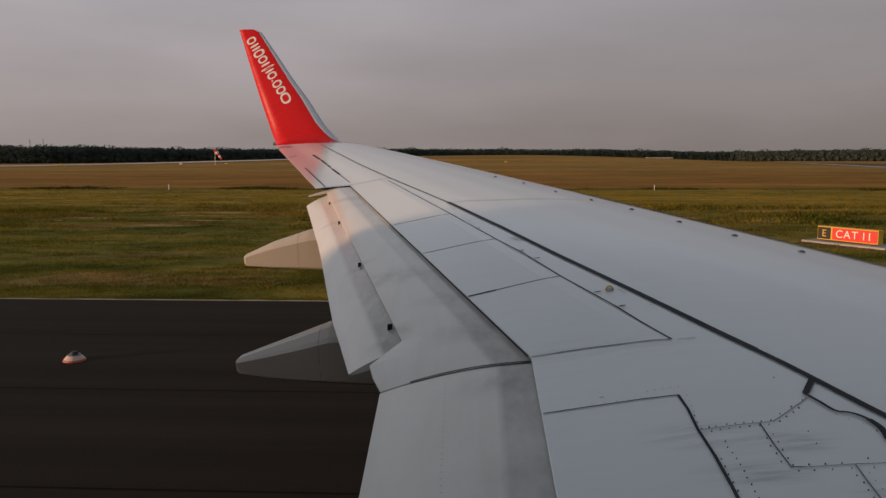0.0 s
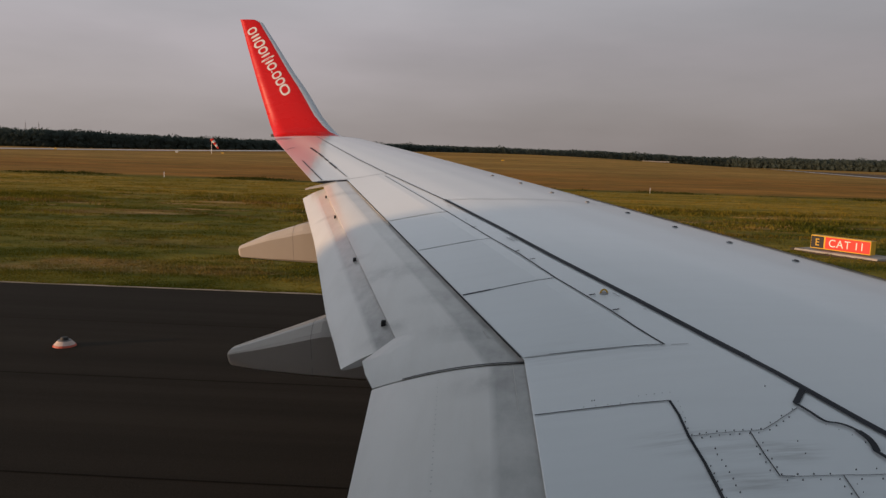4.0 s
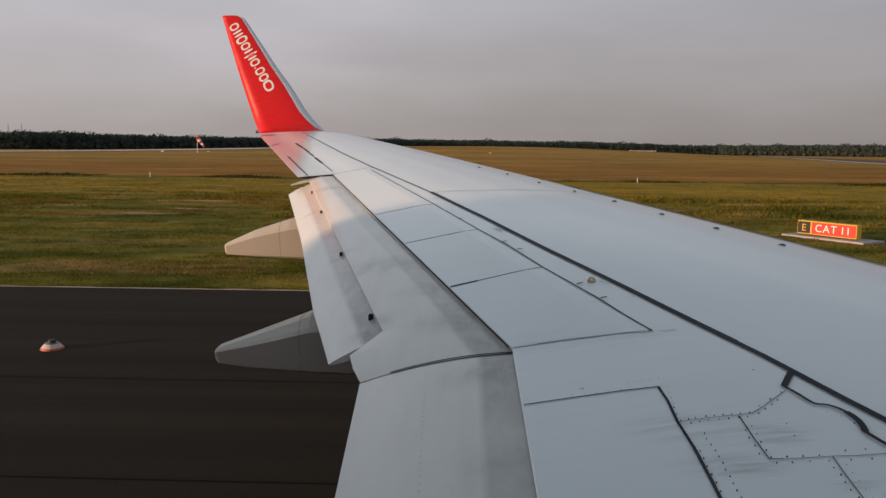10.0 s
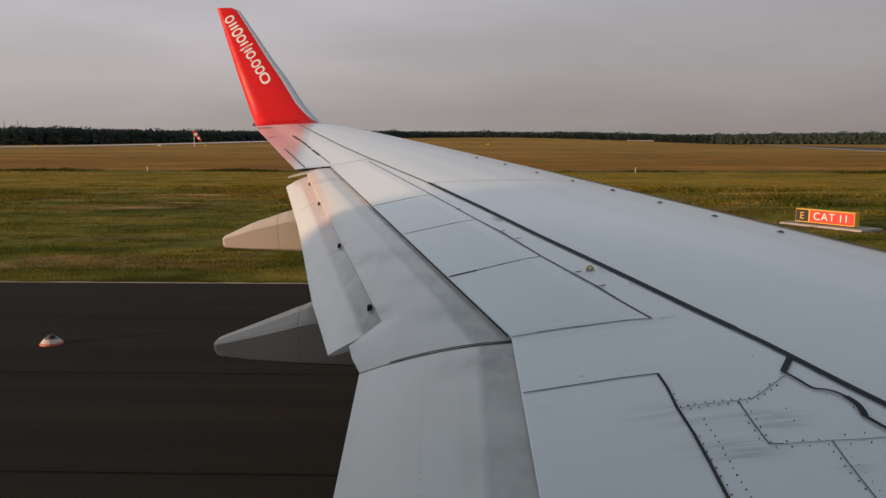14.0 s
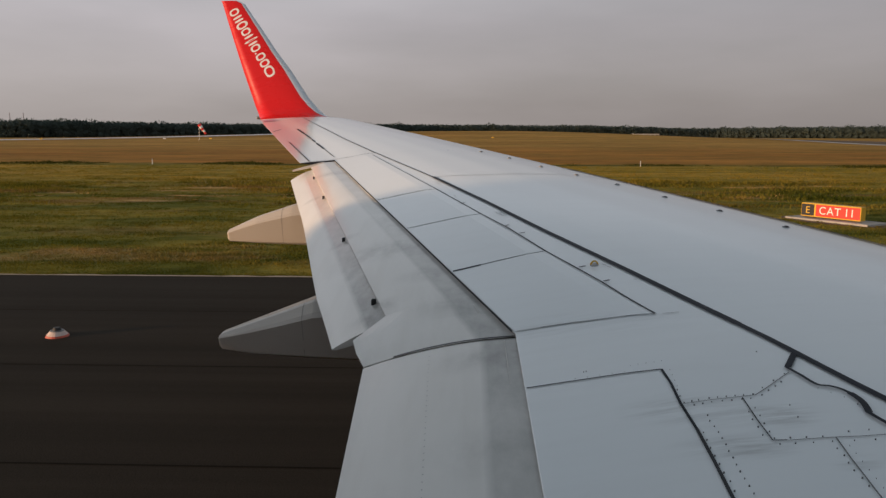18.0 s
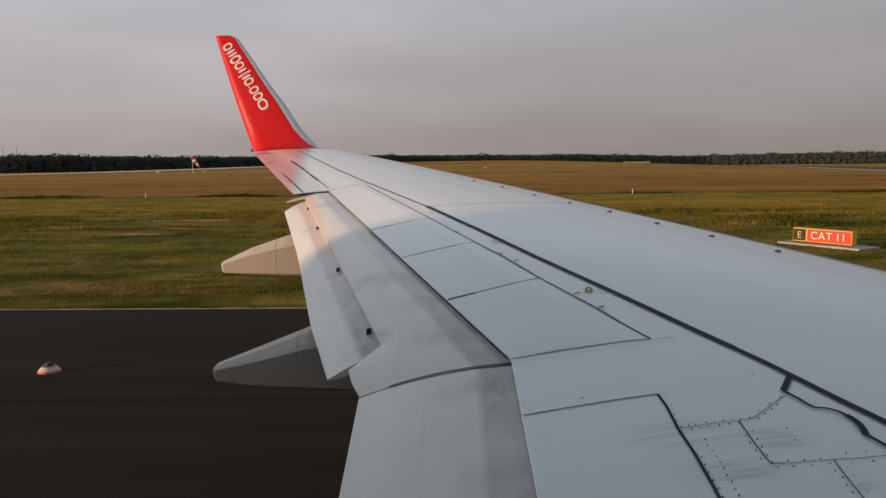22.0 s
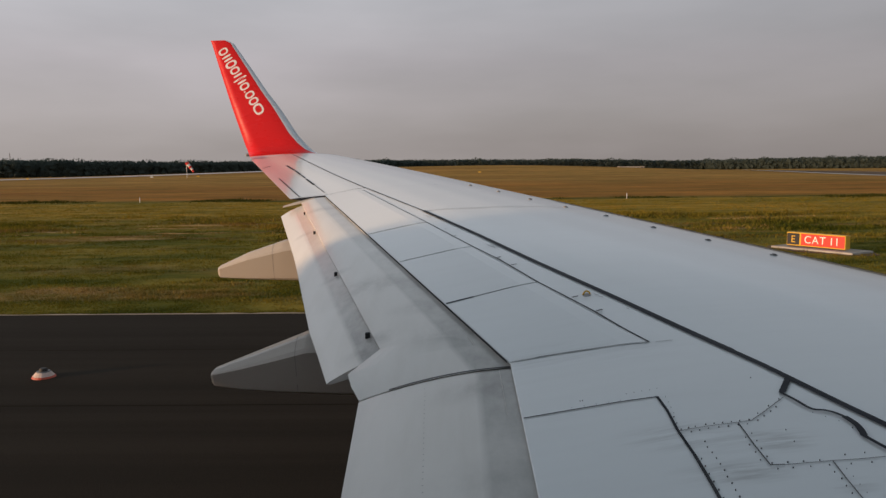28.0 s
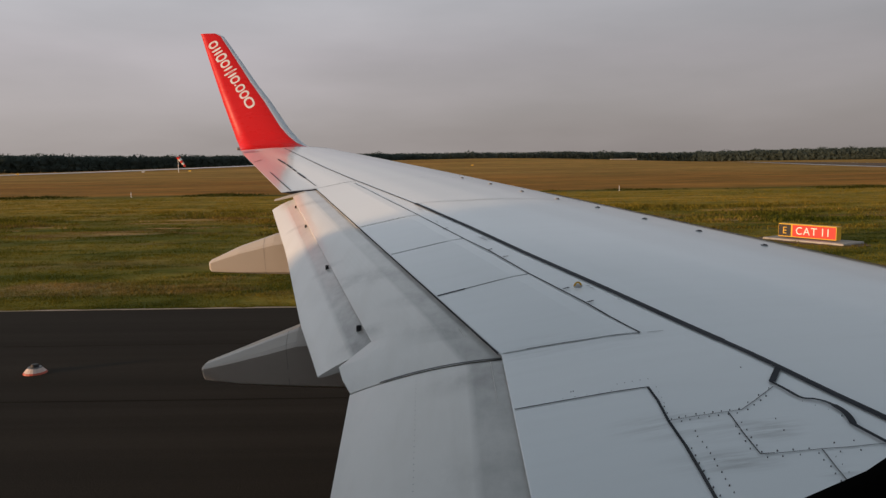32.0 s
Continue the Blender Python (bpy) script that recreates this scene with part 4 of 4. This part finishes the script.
for k in range(46):
    y = 4.90 - 0.045 * k
    f, b = Vector((KX, y, z_ref(y) - 0.015)), Vector((-0.48 + 0.05 * (KY - y), y, 2.80 - 0.1 * (KY - y)))
    c = f.lerp(b, 0.56) + Vector((0, 0, 0.03 * 4 * 0.56 * 0.44 + 0.0025))
    ring = [bm.verts.new(c + Vector((0.0028 * math.cos(1.047 * q), 0.0028 * math.sin(1.047 * q), 0.0007 * math.cos(1.047 * q)))) for q in range(6)]
    bm.faces.new(ring)
tagged(part("rivet_row", bm, STEEL, inb), "row of small dark rivet heads", kind="stuff")
for g in (0.06, 0.34, 0.66, 0.88):
    p = aft_edge[0].lerp(aft_edge[-1], g) + Vector((-0.012, 0, -0.012))
    k = 0.52 - 0.24 * g
    bm = bmesh.new()
    for x0, x1, y0, y1 in ((-0.035, 0.02, -0.030, -0.016), (-0.035, 0.02, 0.016, 0.030), (-0.035, -0.022, -0.016, 0.016)):
        box(bm, p.x + x0 * k, p.x + x1 * k, p.y + y0 * k, p.y + y1 * k, p.z - 0.035, p.z, 0.003)
    part("track_bracket", bm, BLACK, main, "small black bracket open towards the wing")
    bm = bmesh.new()
    box(bm, p.x - 0.021 * k, p.x + 0.018 * k, p.y - 0.0155 * k, p.y + 0.0155 * k, p.z - 0.03, p.z - 0.008, 0.002)
    part("roller_pad", bm, STEEL, main)


def flap_point(row, g, bulge, lift):
    f, b = Vector(row[0]), Vector(row[1])
    return f.lerp(b, g) + Vector((0, 0, bulge * 4 * g * (1 - g) + lift))


def scrape(row_a, row_b, g0, g1, bulge, width, parent):
    """A pale rubbed line in the paint, running across the span."""
    bm = bmesh.new()
    prev = None
    for k in range(9):
        f = k / 8
        p = flap_point(row_a, g0, bulge, 0.0025).lerp(flap_point(row_b, g1, bulge, 0.0025), f)
        wd = width * (0.3 + 0.7 * math.sin(math.pi * min(0.98, f + 0.02)))
        a, b = bm.verts.new(p + Vector((-wd, 0, 0))), bm.verts.new(p + Vector((wd, 0, 0)))
        if prev:
            bm.faces.new((prev[0], a, b, prev[1]))
        prev = (a, b)
    part("rubbed_mark", bm, WORN, parent, "pale rubbed line in the paint")


scrape(inb_rows[0], inb_rows[1], 0.10, 0.10, 0.03, 0.0025, inb)
scrape(rows[2], rows[3], 0.12, 0.15, 0.028, 0.003, main)
bm = bmesh.new()
rings = []
for y in (10.70, 10.73, 10.80, 10.825):
    inset = 0.012 if y in (10.70, 10.825) else 0.0
    zz = 3.575 + 0.10 * (y - 10.8)
    rings.append([Vector((-1.76, y, zz - inset)), Vector((-1.96, y, zz - 0.045 - inset)), Vector((-2.15 + inset, y, zz - 0.10)), Vector((-2.15 + inset, y, zz - 0.112)), Vector((-1.76, y, zz - 0.03))])
loft(bm, rings)
part("flap_end_fence", bm, FAIR, main, "short end piece of the flap")


FAIR_PROFILE = [(-0.62, 0.05), (-0.46, 0.0), (0.46, 0.0), (0.62, 0.05), (1.0, 0.74), (0.93, 0.82), (0.60, 0.97), (0.40, 1.0), (-0.40, 1.0), (-0.60, 0.97), (-0.93, 0.82), (-1.0, 0.74)]


def fairing(y, stations, label):
    """A slab-sided flap track fairing with a chamfered back and a blunt tail."""
    bm = bmesh.new()
    rings = []
    for x, lo, hi, hw in stations:
        h = hi - lo
        rings.append([Vector((x, y + hw * px, lo + h * pz)) for px, pz in FAIR_PROFILE])
    loft(bm, rings)
    return part("flap_track_fairing", bm, FAIR, airliner, label, False)


def joint_ring(fair, y, x, lo, hi, hw):
    """The hairline where two shells of a fairing meet."""
    bm = bmesh.new()
    rings = []
    for dx, f in ((-0.002, 1.0), (-0.002, 1.006), (0.002, 1.006), (0.002, 1.0)):
        c, h = (lo + hi) / 2, (hi - lo) * f
        rings.append([Vector((x + dx, y + hw * f * px, c - h / 2 + h * pz)) for px, pz in FAIR_PROFILE])
    loft(bm, rings, caps=False)
    part("shell_joint", bm, FAIR_GAP, fair)


far_fair = fairing(9.75, [(-2.665, 2.745, 2.835, 0.05), (-2.640, 2.722, 2.858, 0.075), (-2.31, 2.708, 3.008, 0.13), (-1.91, 2.698, 3.140, 0.17), (-1.60, 2.69, 3.20, 0.18), (-0.7, 2.66, 3.02, 0.19), (0.3, 2.72, 2.86, 0.09)], "pale canoe-shaped fairing under the flap, sunlit")
joint_ring(far_fair, 9.75, -2.02, 2.701, 3.104, 0.160)
near_fair = fairing(6.65, [(-1.735, 2.425, 2.500, 0.055), (-1.712, 2.402, 2.522, 0.08), (-1.498, 2.378, 2.603, 0.125), (-1.253, 2.365, 2.697, 0.165), (-1.04, 2.355, 2.780, 0.185), (-0.85, 2.348, 2.80, 0.19), (0.0, 2.32, 2.80, 0.19), (0.9, 2.50, 2.68, 0.08)], "pale canoe-shaped fairing under the flap, in shade")
joint_ring(near_fair, 6.65, -1.11, 2.358, 2.753, 0.179)


# ---------------------------------------------------------------- winglet
WST = [(16.30, 4.165, -4.05, -2.26), (16.60, 4.20, -4.16, -2.45), (16.80, 4.26, -4.235, -2.70), (16.90, 4.33, -4.28, -2.88), (17.0, 4.47, -4.36, -3.07), (17.09, 4.68, -4.45, -3.28),
       (17.26, 5.23, -4.67, -3.66), (17.39, 5.63, -4.82, -3.98), (17.56, 6.13, -5.01, -4.34), (17.73, 6.66, -5.20, -4.73), (17.75, 6.72, -5.23, -4.86)]


def winglet_rings():
    rings = []
    for i, (y, z, xa, xl) in enumerate(WST):
        p, q = WST[max(i - 1, 0)], WST[min(i + 1, len(WST) - 1)]
        d = Vector((0, q[0] - p[0], q[1] - p[1])).normalized()
        nrm = Vector((0, -d.z, d.y))           # towards the cabin on the upright blade, up on the flat root
        c = xl - xa
        inner = [Vector((xa + c * g, y, z)) + nrm * (c * k) for g, k in ((0.0, 0.002), (0.2, 0.018), (0.4, 0.030), (0.6, 0.035), (0.78, 0.030), (0.86, 0.020), (0.93, 0.002), (0.975, -0.022))]
        if i == 0:                             # the root follows the wing skin
            inner = [surf(xa + c * g, y, 0.002) for g in (0.0, 0.2, 0.4, 0.6, 0.78, 0.86, 0.93, 0.975)]
        outer = [Vector((xa + c * g, y, z)) - nrm * (c * k) for g, k in ((1.0, 0.050), (0.9, 0.085), (0.6, 0.09), (0.3, 0.055), (0.0, 0.004))]
        rings.append(inner + outer)
    return rings


bm = bmesh.new()
loft(bm, winglet_rings(), caps=False, slot=lambda i, j: 0 if i < 1 else (2 if 5 <= j <= 9 else 1))
tip = winglet_rings()[-1]
bm.faces.new([bm.verts.new(p) for p in tip]).material_index = 1
wlet = part("winglet", bm, [WING, RED, EDGE], airliner, "tall red blended winglet with pale leading edge", True)


WLET_SKIN = BVHTree.FromPolygons([v.co.copy() for v in wlet.data.vertices], [tuple(p.vertices) for p in wlet.data.polygons])


def on_winglet(x, z):
    """A point on the cabin side of the blade."""
    place, normal, _, _ = WLET_SKIN.ray_cast(Vector((x, 12.0, z)), Vector((0, 1, 0)))
    return place - Vector((0, 0.003, 0))


def mark(cx, cz, w_, h_, hole):
    """A plain rounded white shape laid on the blade."""
    bm = bmesh.new()
    d = Vector((0.84, -1.42)).normalized()
    e = Vector((-d.y, d.x))
    n = 18
    outer, inn = [], []
    for k in range(n):
        a = 2 * math.pi * k / n
        ca, sa = math.cos(a), math.sin(a)
        o = Vector((math.copysign(abs(ca) ** 0.8, ca) * w_, math.copysign(abs(sa) ** 0.8, sa) * h_))
        for lst, f in ((outer, 1.0), (inn, hole)):
            q = Vector((cx, cz)) + d * o.x * f + e * o.y * f
            lst.append(bm.verts.new(on_winglet(q.x, q.y)))
    if hole:
        for k in range(n):
            bm.faces.new((outer[k], outer[(k + 1) % n], inn[(k + 1) % n], inn[k]))
    else:
        bmesh.ops.delete(bm, geom=inn, context="VERTS")
        bm.faces.new(outer)
    part("livery_mark", bm, WHITE, wlet, "plain white livery shape")


MARKS = [(0.0, 1, 1), (0.085, 0, 1), (0.135, 0, 1), (0.215, 1, 1.2), (0.32, 1, 1), (0.40, 0, 1), (0.46, 0, 1.5), (0.51, 0, 1), (0.585, 1, 1), (0.655, -1, 1), (0.725, 1, 1), (0.83, 1, 1), (0.96, 2, 1)]
for f, kind, tall in MARKS:
    cx, cz = -4.935 + 0.86 * f, 6.47 - 1.31 * f
    if kind == 1:
        mark(cx, cz, 0.074, 0.108 * tall, 0.60)
    elif kind == 2:
        mark(cx, cz, 0.122, 0.106, 0.64)
    elif kind == 0:
        mark(cx, cz, 0.022, 0.104 * tall, 0)
    else:
        mark(cx - 0.05, cz - 0.03, 0.018, 0.018, 0)
bm = bmesh.new()
box(bm, -4.31, -4.21, 16.82, 16.90, 4.215, 4.275, 0.02)
part("tail_lamp", bm, STEEL, wlet, "small dark lamp housing at the winglet root")
bm = bmesh.new()
box(bm, -2.75, -2.35, 16.35, 16.42, 4.17, 4.215, 0.015)
part("strobe_window", bm, BLACK, wlet, "dark lamp window in the leading edge")


# ---------------------------------------------------------------- fuselage
FY, FZ, FR = -0.077, 3.40, 1.90


def body_ring(x):
    """Radius and centre height of the cabin tube along its length."""
    if x < -7:
        g = min(1, (-7 - x) / 12.3)
        return FR * (1 - 0.86 * g ** 1.4), FZ + 1.45 * g ** 1.35
    if x > 13:
        g = min(1, (x - 13) / 6)
        return FR * math.sqrt(max(0.02, 1 - g ** 2.2)), FZ - 0.3 * g ** 2
    return FR, FZ


def shell(scale, material, name):
    bm = bmesh.new()
    xs = [-19.3, -18, -16.5, -15, -13, -11, -9, -7, -4, -1, -0.19, 0.19, 1, 4, 7, 10, 13, 15, 17, 18.3, 18.9]
    a0, a1 = math.asin((3.68 - FZ) / FR), math.asin((4.09 - FZ) / FR)
    angs = [a0, a1] + [a1 + (2 * math.pi - (a1 - a0)) * k / 34 for k in range(1, 34)]
    rings = []
    for x in xs:
        r, z = body_ring(x)
        r *= scale
        rings.append([bm.verts.new((x, FY + r * math.cos(a), z + r * math.sin(a))) for a in angs])
    for i in range(len(xs) - 1):
        for j in range(len(angs)):
            if xs[i] == -0.19 and j == 0:
                continue
            k = (j + 1) % len(angs)
            bm.faces.new((rings[i][j], rings[i][k], rings[i + 1][k], rings[i + 1][j]))
    bm.faces.new(rings[0])
    bm.faces.new(rings[-1][::-1])
    return part(name, bm, material, airliner, "", True)


HULL = paint("hull_paint", (0.25, 0.25, 0.26), (0.20, 0.20, 0.20), 0.3, 0.25)
shell(1.0, HULL, "fuselage")
shell(0.962, CABIN, "cabin_wall")


def window_frame():
    bm = bmesh.new()
    n = 40

    def loop(cx, hx, cz, hz, power, y=None, scale=1.0):
        out = []
        for k in range(n):
            a = 2 * math.pi * (k + 0.5) / n
            ca, sa = math.cos(a), math.sin(a)
            x, z = cx + hx * math.copysign(abs(ca) ** power, ca), cz + hz * math.copysign(abs(sa) ** power, sa)
            out.append(Vector((x, y or FY + math.sqrt((FR * scale) ** 2 - (z - FZ) ** 2), z)))
        return out
    loft(bm, [loop(0, 0.20, 3.885, 0.22, 0.12, None, 0.960), loop(-0.02, 0.175, 3.90, 0.16, 0.45, None, 0.958), loop(-0.031, 0.152, 3.922, 0.109, 0.571, 1.728),
              loop(-0.031, 0.150, 3.922, 0.107, 0.571, 1.735), loop(-0.031, 0.152, 3.922, 0.109, 0.571, 1.742), loop(-0.03, 0.17, 3.91, 0.13, 0.5, None, 1.002), loop(0, 0.20, 3.885, 0.22, 0.12, None, 1.002)], caps=False)
    part("window_frame", bm, SHADE, airliner, "dark rounded cabin window surround", True)


window_frame()
bm = bmesh.new()
loft(bm, [[Vector((-10.2, 0.05, 5.15)), Vector((-10.2, -0.25, 5.15)), Vector((-18.2, -0.25, 4.9)), Vector((-18.2, 0.05, 4.9))],
          [Vector((-12.6, 0.05, 6.6)), Vector((-12.6, -0.25, 6.6)), Vector((-18.8, -0.25, 6.6)), Vector((-18.8, 0.05, 6.6))],
          [Vector((-16.4, 0.0, 12.3)), Vector((-16.4, -0.2, 12.3)), Vector((-19.9, -0.2, 12.3)), Vector((-19.9, 0.0, 12.3))]])
part("tail_fin", bm, RED, airliner, "red tail fin")


# ---------------------------------------------------------------- airfield things
def sign(name, place, turn, length, faces, label, marks=()):
    """A low lit sign box on two legs: faces as strips of colour, marks as (text or None for a bar, x, size, material)."""
    s = thing(name, place, label, "sign", "signs beside the runway")
    s.rotation_euler = (0, 0, radians(turn))
    h, lift, d = 0.63, 0.13, 0.19
    bm = bmesh.new()
    box(bm, -length / 2, length / 2, -d, d, lift, lift + h, 0.025)
    part("sign_box", bm, YEL, s, "yellow sheet-metal housing")
    for x in (-length * 0.36, 0, length * 0.36):
        leg = bmesh.new()
        tube(leg, (x, 0, 0.08), (x, 0, lift + 0.05), 0.045, 0.045, 8)
        part("leg", leg, STEEL, s)
    for x0, x1, m in faces:
        bm = bmesh.new()
        box(bm, x0, x1, -d - 0.008, -d + 0.01, lift + 0.045, lift + h - 0.045, 0.004)
        part("sign_face", bm, m, s)
    for txt, x, size, m in marks:
        if txt is None:
            bm = bmesh.new()
            box(bm, x - size * 0.14, x + size * 0.14, -d - 0.014, -d - 0.006, lift + 0.15, lift + 0.48, 0.003)
            part("plain_bar", bm, m, s)
            continue
        cu = bpy.data.curves.new("sign_text", "FONT")
        cu.body, cu.size, cu.extrude, cu.align_x = txt, size, 0.003, "CENTER"
        tmp = new("tmp", cu)
        me = bpy.data.meshes.new_from_object(tmp.evaluated_get(bpy.context.evaluated_depsgraph_get()))
        bpy.data.objects.remove(tmp)
        me.materials.clear()
        me.materials.append(m)
        t = new("letter", me)
        t.parent = s
        t.location, t.rotation_euler = (x, -d - 0.012, lift + 0.155), (radians(90), 0, 0)
    return s


def slab(place, turn, lx, ly, label="pale concrete slab set in the grass"):
    bm = bmesh.new()
    box(bm, -lx / 2, lx / 2, -ly / 2, ly / 2, -0.05, 0.10, 0.02)
    ob = tagged(part("concrete_slab", bm, CONC), label, "slab", "slabs under the signs")
    ob.location, ob.rotation_euler = place, (0, 0, radians(turn))
    bm = bmesh.new()
    n = 22
    rnd = random.Random(int(place[0] * 10))
    bm.faces.new([bm.verts.new((math.cos(6.283 * k / n) * (lx * 0.62 + 0.3 * rnd.random()), math.sin(6.283 * k / n) * (ly * 0.85 + 0.3 * rnd.random()), 0.012)) for k in range(n)])
    so = tagged(part("bare_soil", bm, SOIL), "bare brown soil round the slab", "soil", kind="structure")
    so.location, so.rotation_euler = place, (0, 0, radians(turn))


SIGN_Y = 35.75
for x in (16.9, 48.5, 76.0):
    slab((x + 0.1, SIGN_Y, 0), -59, 4.0, 1.6)
sign("runway_sign", (16.85, SIGN_Y, 0.02), -59, 2.9, [(-1.42, -0.78, BLACK), (-0.70, 1.42, RSIGN)], "red holding sign with a black end field in a yellow housing",
     [("E", -1.10, 0.46, YEL), ("C", -0.36, 0.50, WHITE), ("A", 0.02, 0.50, WHITE), ("T", 0.38, 0.50, WHITE), ("I", 0.80, 0.50, WHITE), ("I", 1.06, 0.50, WHITE)])
sign("taxiway_sign", (48.4, SIGN_Y, 0.02), -59, 2.4, [(-1.16, 1.16, YEL)], "yellow guidance sign with black bars on a slab", [(None, -0.75, 0.5, BLACK), (None, -0.35, 0.5, BLACK), (None, 0.35, 0.5, BLACK), (None, 0.72, 0.5, BLACK)])
sign("runway_sign", (75.9, SIGN_Y, 0.02), -59, 3.4, [(-1.66, -1.02, BLACK), (-0.95, 1.66, RSIGN)], "long red runway sign with black end field, yellow housing",
     [(None, -1.34, 0.6, YEL)] + [(None, -0.6 + 0.33 * k, 0.5, WHITE) for k in range(7)])


# ---------------------------------------------------------------- under-carriage
def wheel(x, y, r, wid):
    bm = bmesh.new()
    rings = []
    for dy, f in ((-wid / 2, 0.55), (-wid / 2, 0.86), (-wid * 0.32, 1.0), (wid * 0.32, 1.0), (wid / 2, 0.86), (wid / 2, 0.55)):
        rings.append([Vector((x + r * f * math.cos(6.2832 * k / 24), y + dy, r + 0.03 + r * f * math.sin(6.2832 * k / 24))) for k in range(24)])
    loft(bm, rings)
    return part("wheel", bm, BLACK, airliner, "black tyre on the runway")


for gx, gy, r in ((2.4, 2.86, 0.56), (2.4, -3.08, 0.56), (14.5, -0.11, 0.34)):
    for d in (-0.43, 0.43) if r > 0.5 else (-0.2, 0.2):
        wheel(gx, gy + d, r, 0.36 if r > 0.5 else 0.2)
    bm = bmesh.new()
    tube(bm, (gx, gy, r + 0.03), (gx, gy, 2.75 if r > 0.5 else 1.9), 0.10, 0.14, 12)
    tube(bm, (gx, gy - 0.43, r + 0.03), (gx, gy + 0.43, r + 0.03), 0.07, 0.07, 10)
    part("gear_leg", bm, STEEL, airliner)


# ---------------------------------------------------------------- small airfield things
def edge_light(x, y, z=0.03):
    e = thing("runway_edge_light", (x, y, z), "low runway edge light, pale cone on a red rim", "runway light", "runway edge lights")
    bm = bmesh.new()
    tube(bm, (0, 0, 0), (0, 0, 0.035), 0.215, 0.20, 20)
    part("base_rim", bm, LENS, e, "red painted rim")
    bm = bmesh.new()
    tube(bm, (0, 0, 0.030), (0, 0, 0.110), 0.195, 0.125, 20)
    part("cone", bm, PALE, e, "pale painted cone")
    bm = bmesh.new()
    tube(bm, (0, 0, 0.105), (0, 0, 0.122), 0.13, 0.12, 16)
    part("collar", bm, STEEL, e)
    bm = bmesh.new()
    tube(bm, (0, 0, 0.118), (0, 0, 0.175), 0.085, 0.060, 16)
    part("lens", bm, BLACK, e, "dark glass lens")


for k in range(-6, 4):
    edge_light(-7.9 + 30 * k, 15.2)


def windsock(x, y):
    e = thing("windsock", (x, y, rise(x, y)), "red and white striped windsock on a thin mast", "windsock")
    bm = bmesh.new()
    tube(bm, (0, 0, 0), (0, 0, 7.0), 0.10, 0.07, 8)
    part("mast", bm, WHITE, e)
    a, b = Vector((0.1, 0, 6.9)), Vector((3.0, 0.4, 2.6))
    for k in range(5):
        bm = bmesh.new()
        r0, r1 = 0.85 - 0.09 * k, 0.85 - 0.09 * (k + 1)
        tube(bm, a.lerp(b, k / 5), a.lerp(b, (k + 1) / 5), r0, r1, 12)
        part("sock_band", bm, RSIGN if k % 2 == 0 else WHITE, e)


windsock(-121, 335)


def marker(x, y, material, label):
    e = thing("distance_marker", (x, y, rise(x, y)), label, "marker", "far markers")
    bm = bmesh.new()
    box(bm, -0.65, 0.65, -0.12, 0.12, 0.30, 0.75, 0.03)
    part("board", bm, material, e)
    for k in (-0.6, 0.6):
        bm = bmesh.new()
        tube(bm, (k, 0, 0), (k, 0, 0.4), 0.06, 0.06, 8)
        part("post", bm, STEEL, e)


for x, y, m, lb in ((-204, 352, YEL, "small yellow board standing in far grass"), (-140, 342, WHITE, "small white board standing in far grass"), (-117, 338, YEL, "small yellow board standing in far grass"), (12, 340, YEL, "small yellow board standing in far grass")):
    marker(x, y, m, lb)


def stake(x, y):
    e = thing("marker_stake", (x, y, 0), "thin white wooden stake standing in the grass", "stake", "stakes in the field")
    bm = bmesh.new()
    box(bm, -0.035, 0.035, -0.03, 0.03, 0, 0.70, 0.01)
    part("post", bm, WHITE, e)
    bm = bmesh.new()
    box(bm, -0.04, 0.04, -0.035, 0.035, 0.66, 0.76, 0.012)
    part("cap", bm, STEEL, e)


for x, y in ((-41, 97), (22, 95.5)):
    stake(x, y)


def radio_mast(x, y, h):
    e = thing("radio_mast", (x, y, 0), "thin grey lattice mast rising behind far trees", "mast", "radio masts")
    foot = [Vector((1.1 * math.cos(2.094 * k), 1.1 * math.sin(2.094 * k), 0)) for k in range(3)]
    tip = [Vector((0.35 * math.cos(2.094 * k), 0.35 * math.sin(2.094 * k), h)) for k in range(3)]
    for k in range(3):
        bm = bmesh.new()
        tube(bm, foot[k], tip[k], 0.10, 0.08, 6)
        part("leg", bm, STEEL, e)
    bm = bmesh.new()
    for r in range(16):
        f, g = r / 16, (r + 1) / 16
        for k in range(3):
            tube(bm, foot[k].lerp(tip[k], f), foot[(k + 1) % 3].lerp(tip[(k + 1) % 3], g), 0.05, 0.05, 5)
    part("lattice", bm, STEEL, e, "diagonal lattice bars")
    bm = bmesh.new()
    tube(bm, (0, 0, h), (0, 0, h + 3), 0.07, 0.03, 6)
    part("aerial", bm, STEEL, e)


for x, y in ((-560, 900), (-546, 905)):
    radio_mast(x, y, 29)


def far_building(x, y):
    e = thing("low_building", (x, y, rise(x, y)), "long low white airfield building far away", "building")
    bm = bmesh.new()
    box(bm, -14, 14, -5, 5, -1.0, 4.2)
    part("wall", bm, CONC, e)
    bm = bmesh.new()
    box(bm, -14.5, 14.5, -5.5, 5.5, 4.2, 4.6)
    part("roof", bm, CONC, e)
    for k in range(6):
        bm = bmesh.new()
        box(bm, -12.9 + 4.6 * k, -10.1 + 4.6 * k, -5.06, -4.95, 1.6, 3.4)
        part("window", bm, BLACK, e)


far_building(203, 850)
for name, a, b, wd in (("near", (134, 143.3), (266, 1104), 2.6), ("far", (180, 136.7), (324, 1096), 0.5)):
    bm = bmesh.new()
    far_strip(bm, a, b, wd, wd, 0.09)
    part("edge_line", bm, LINE, cross, "white painted edge line")
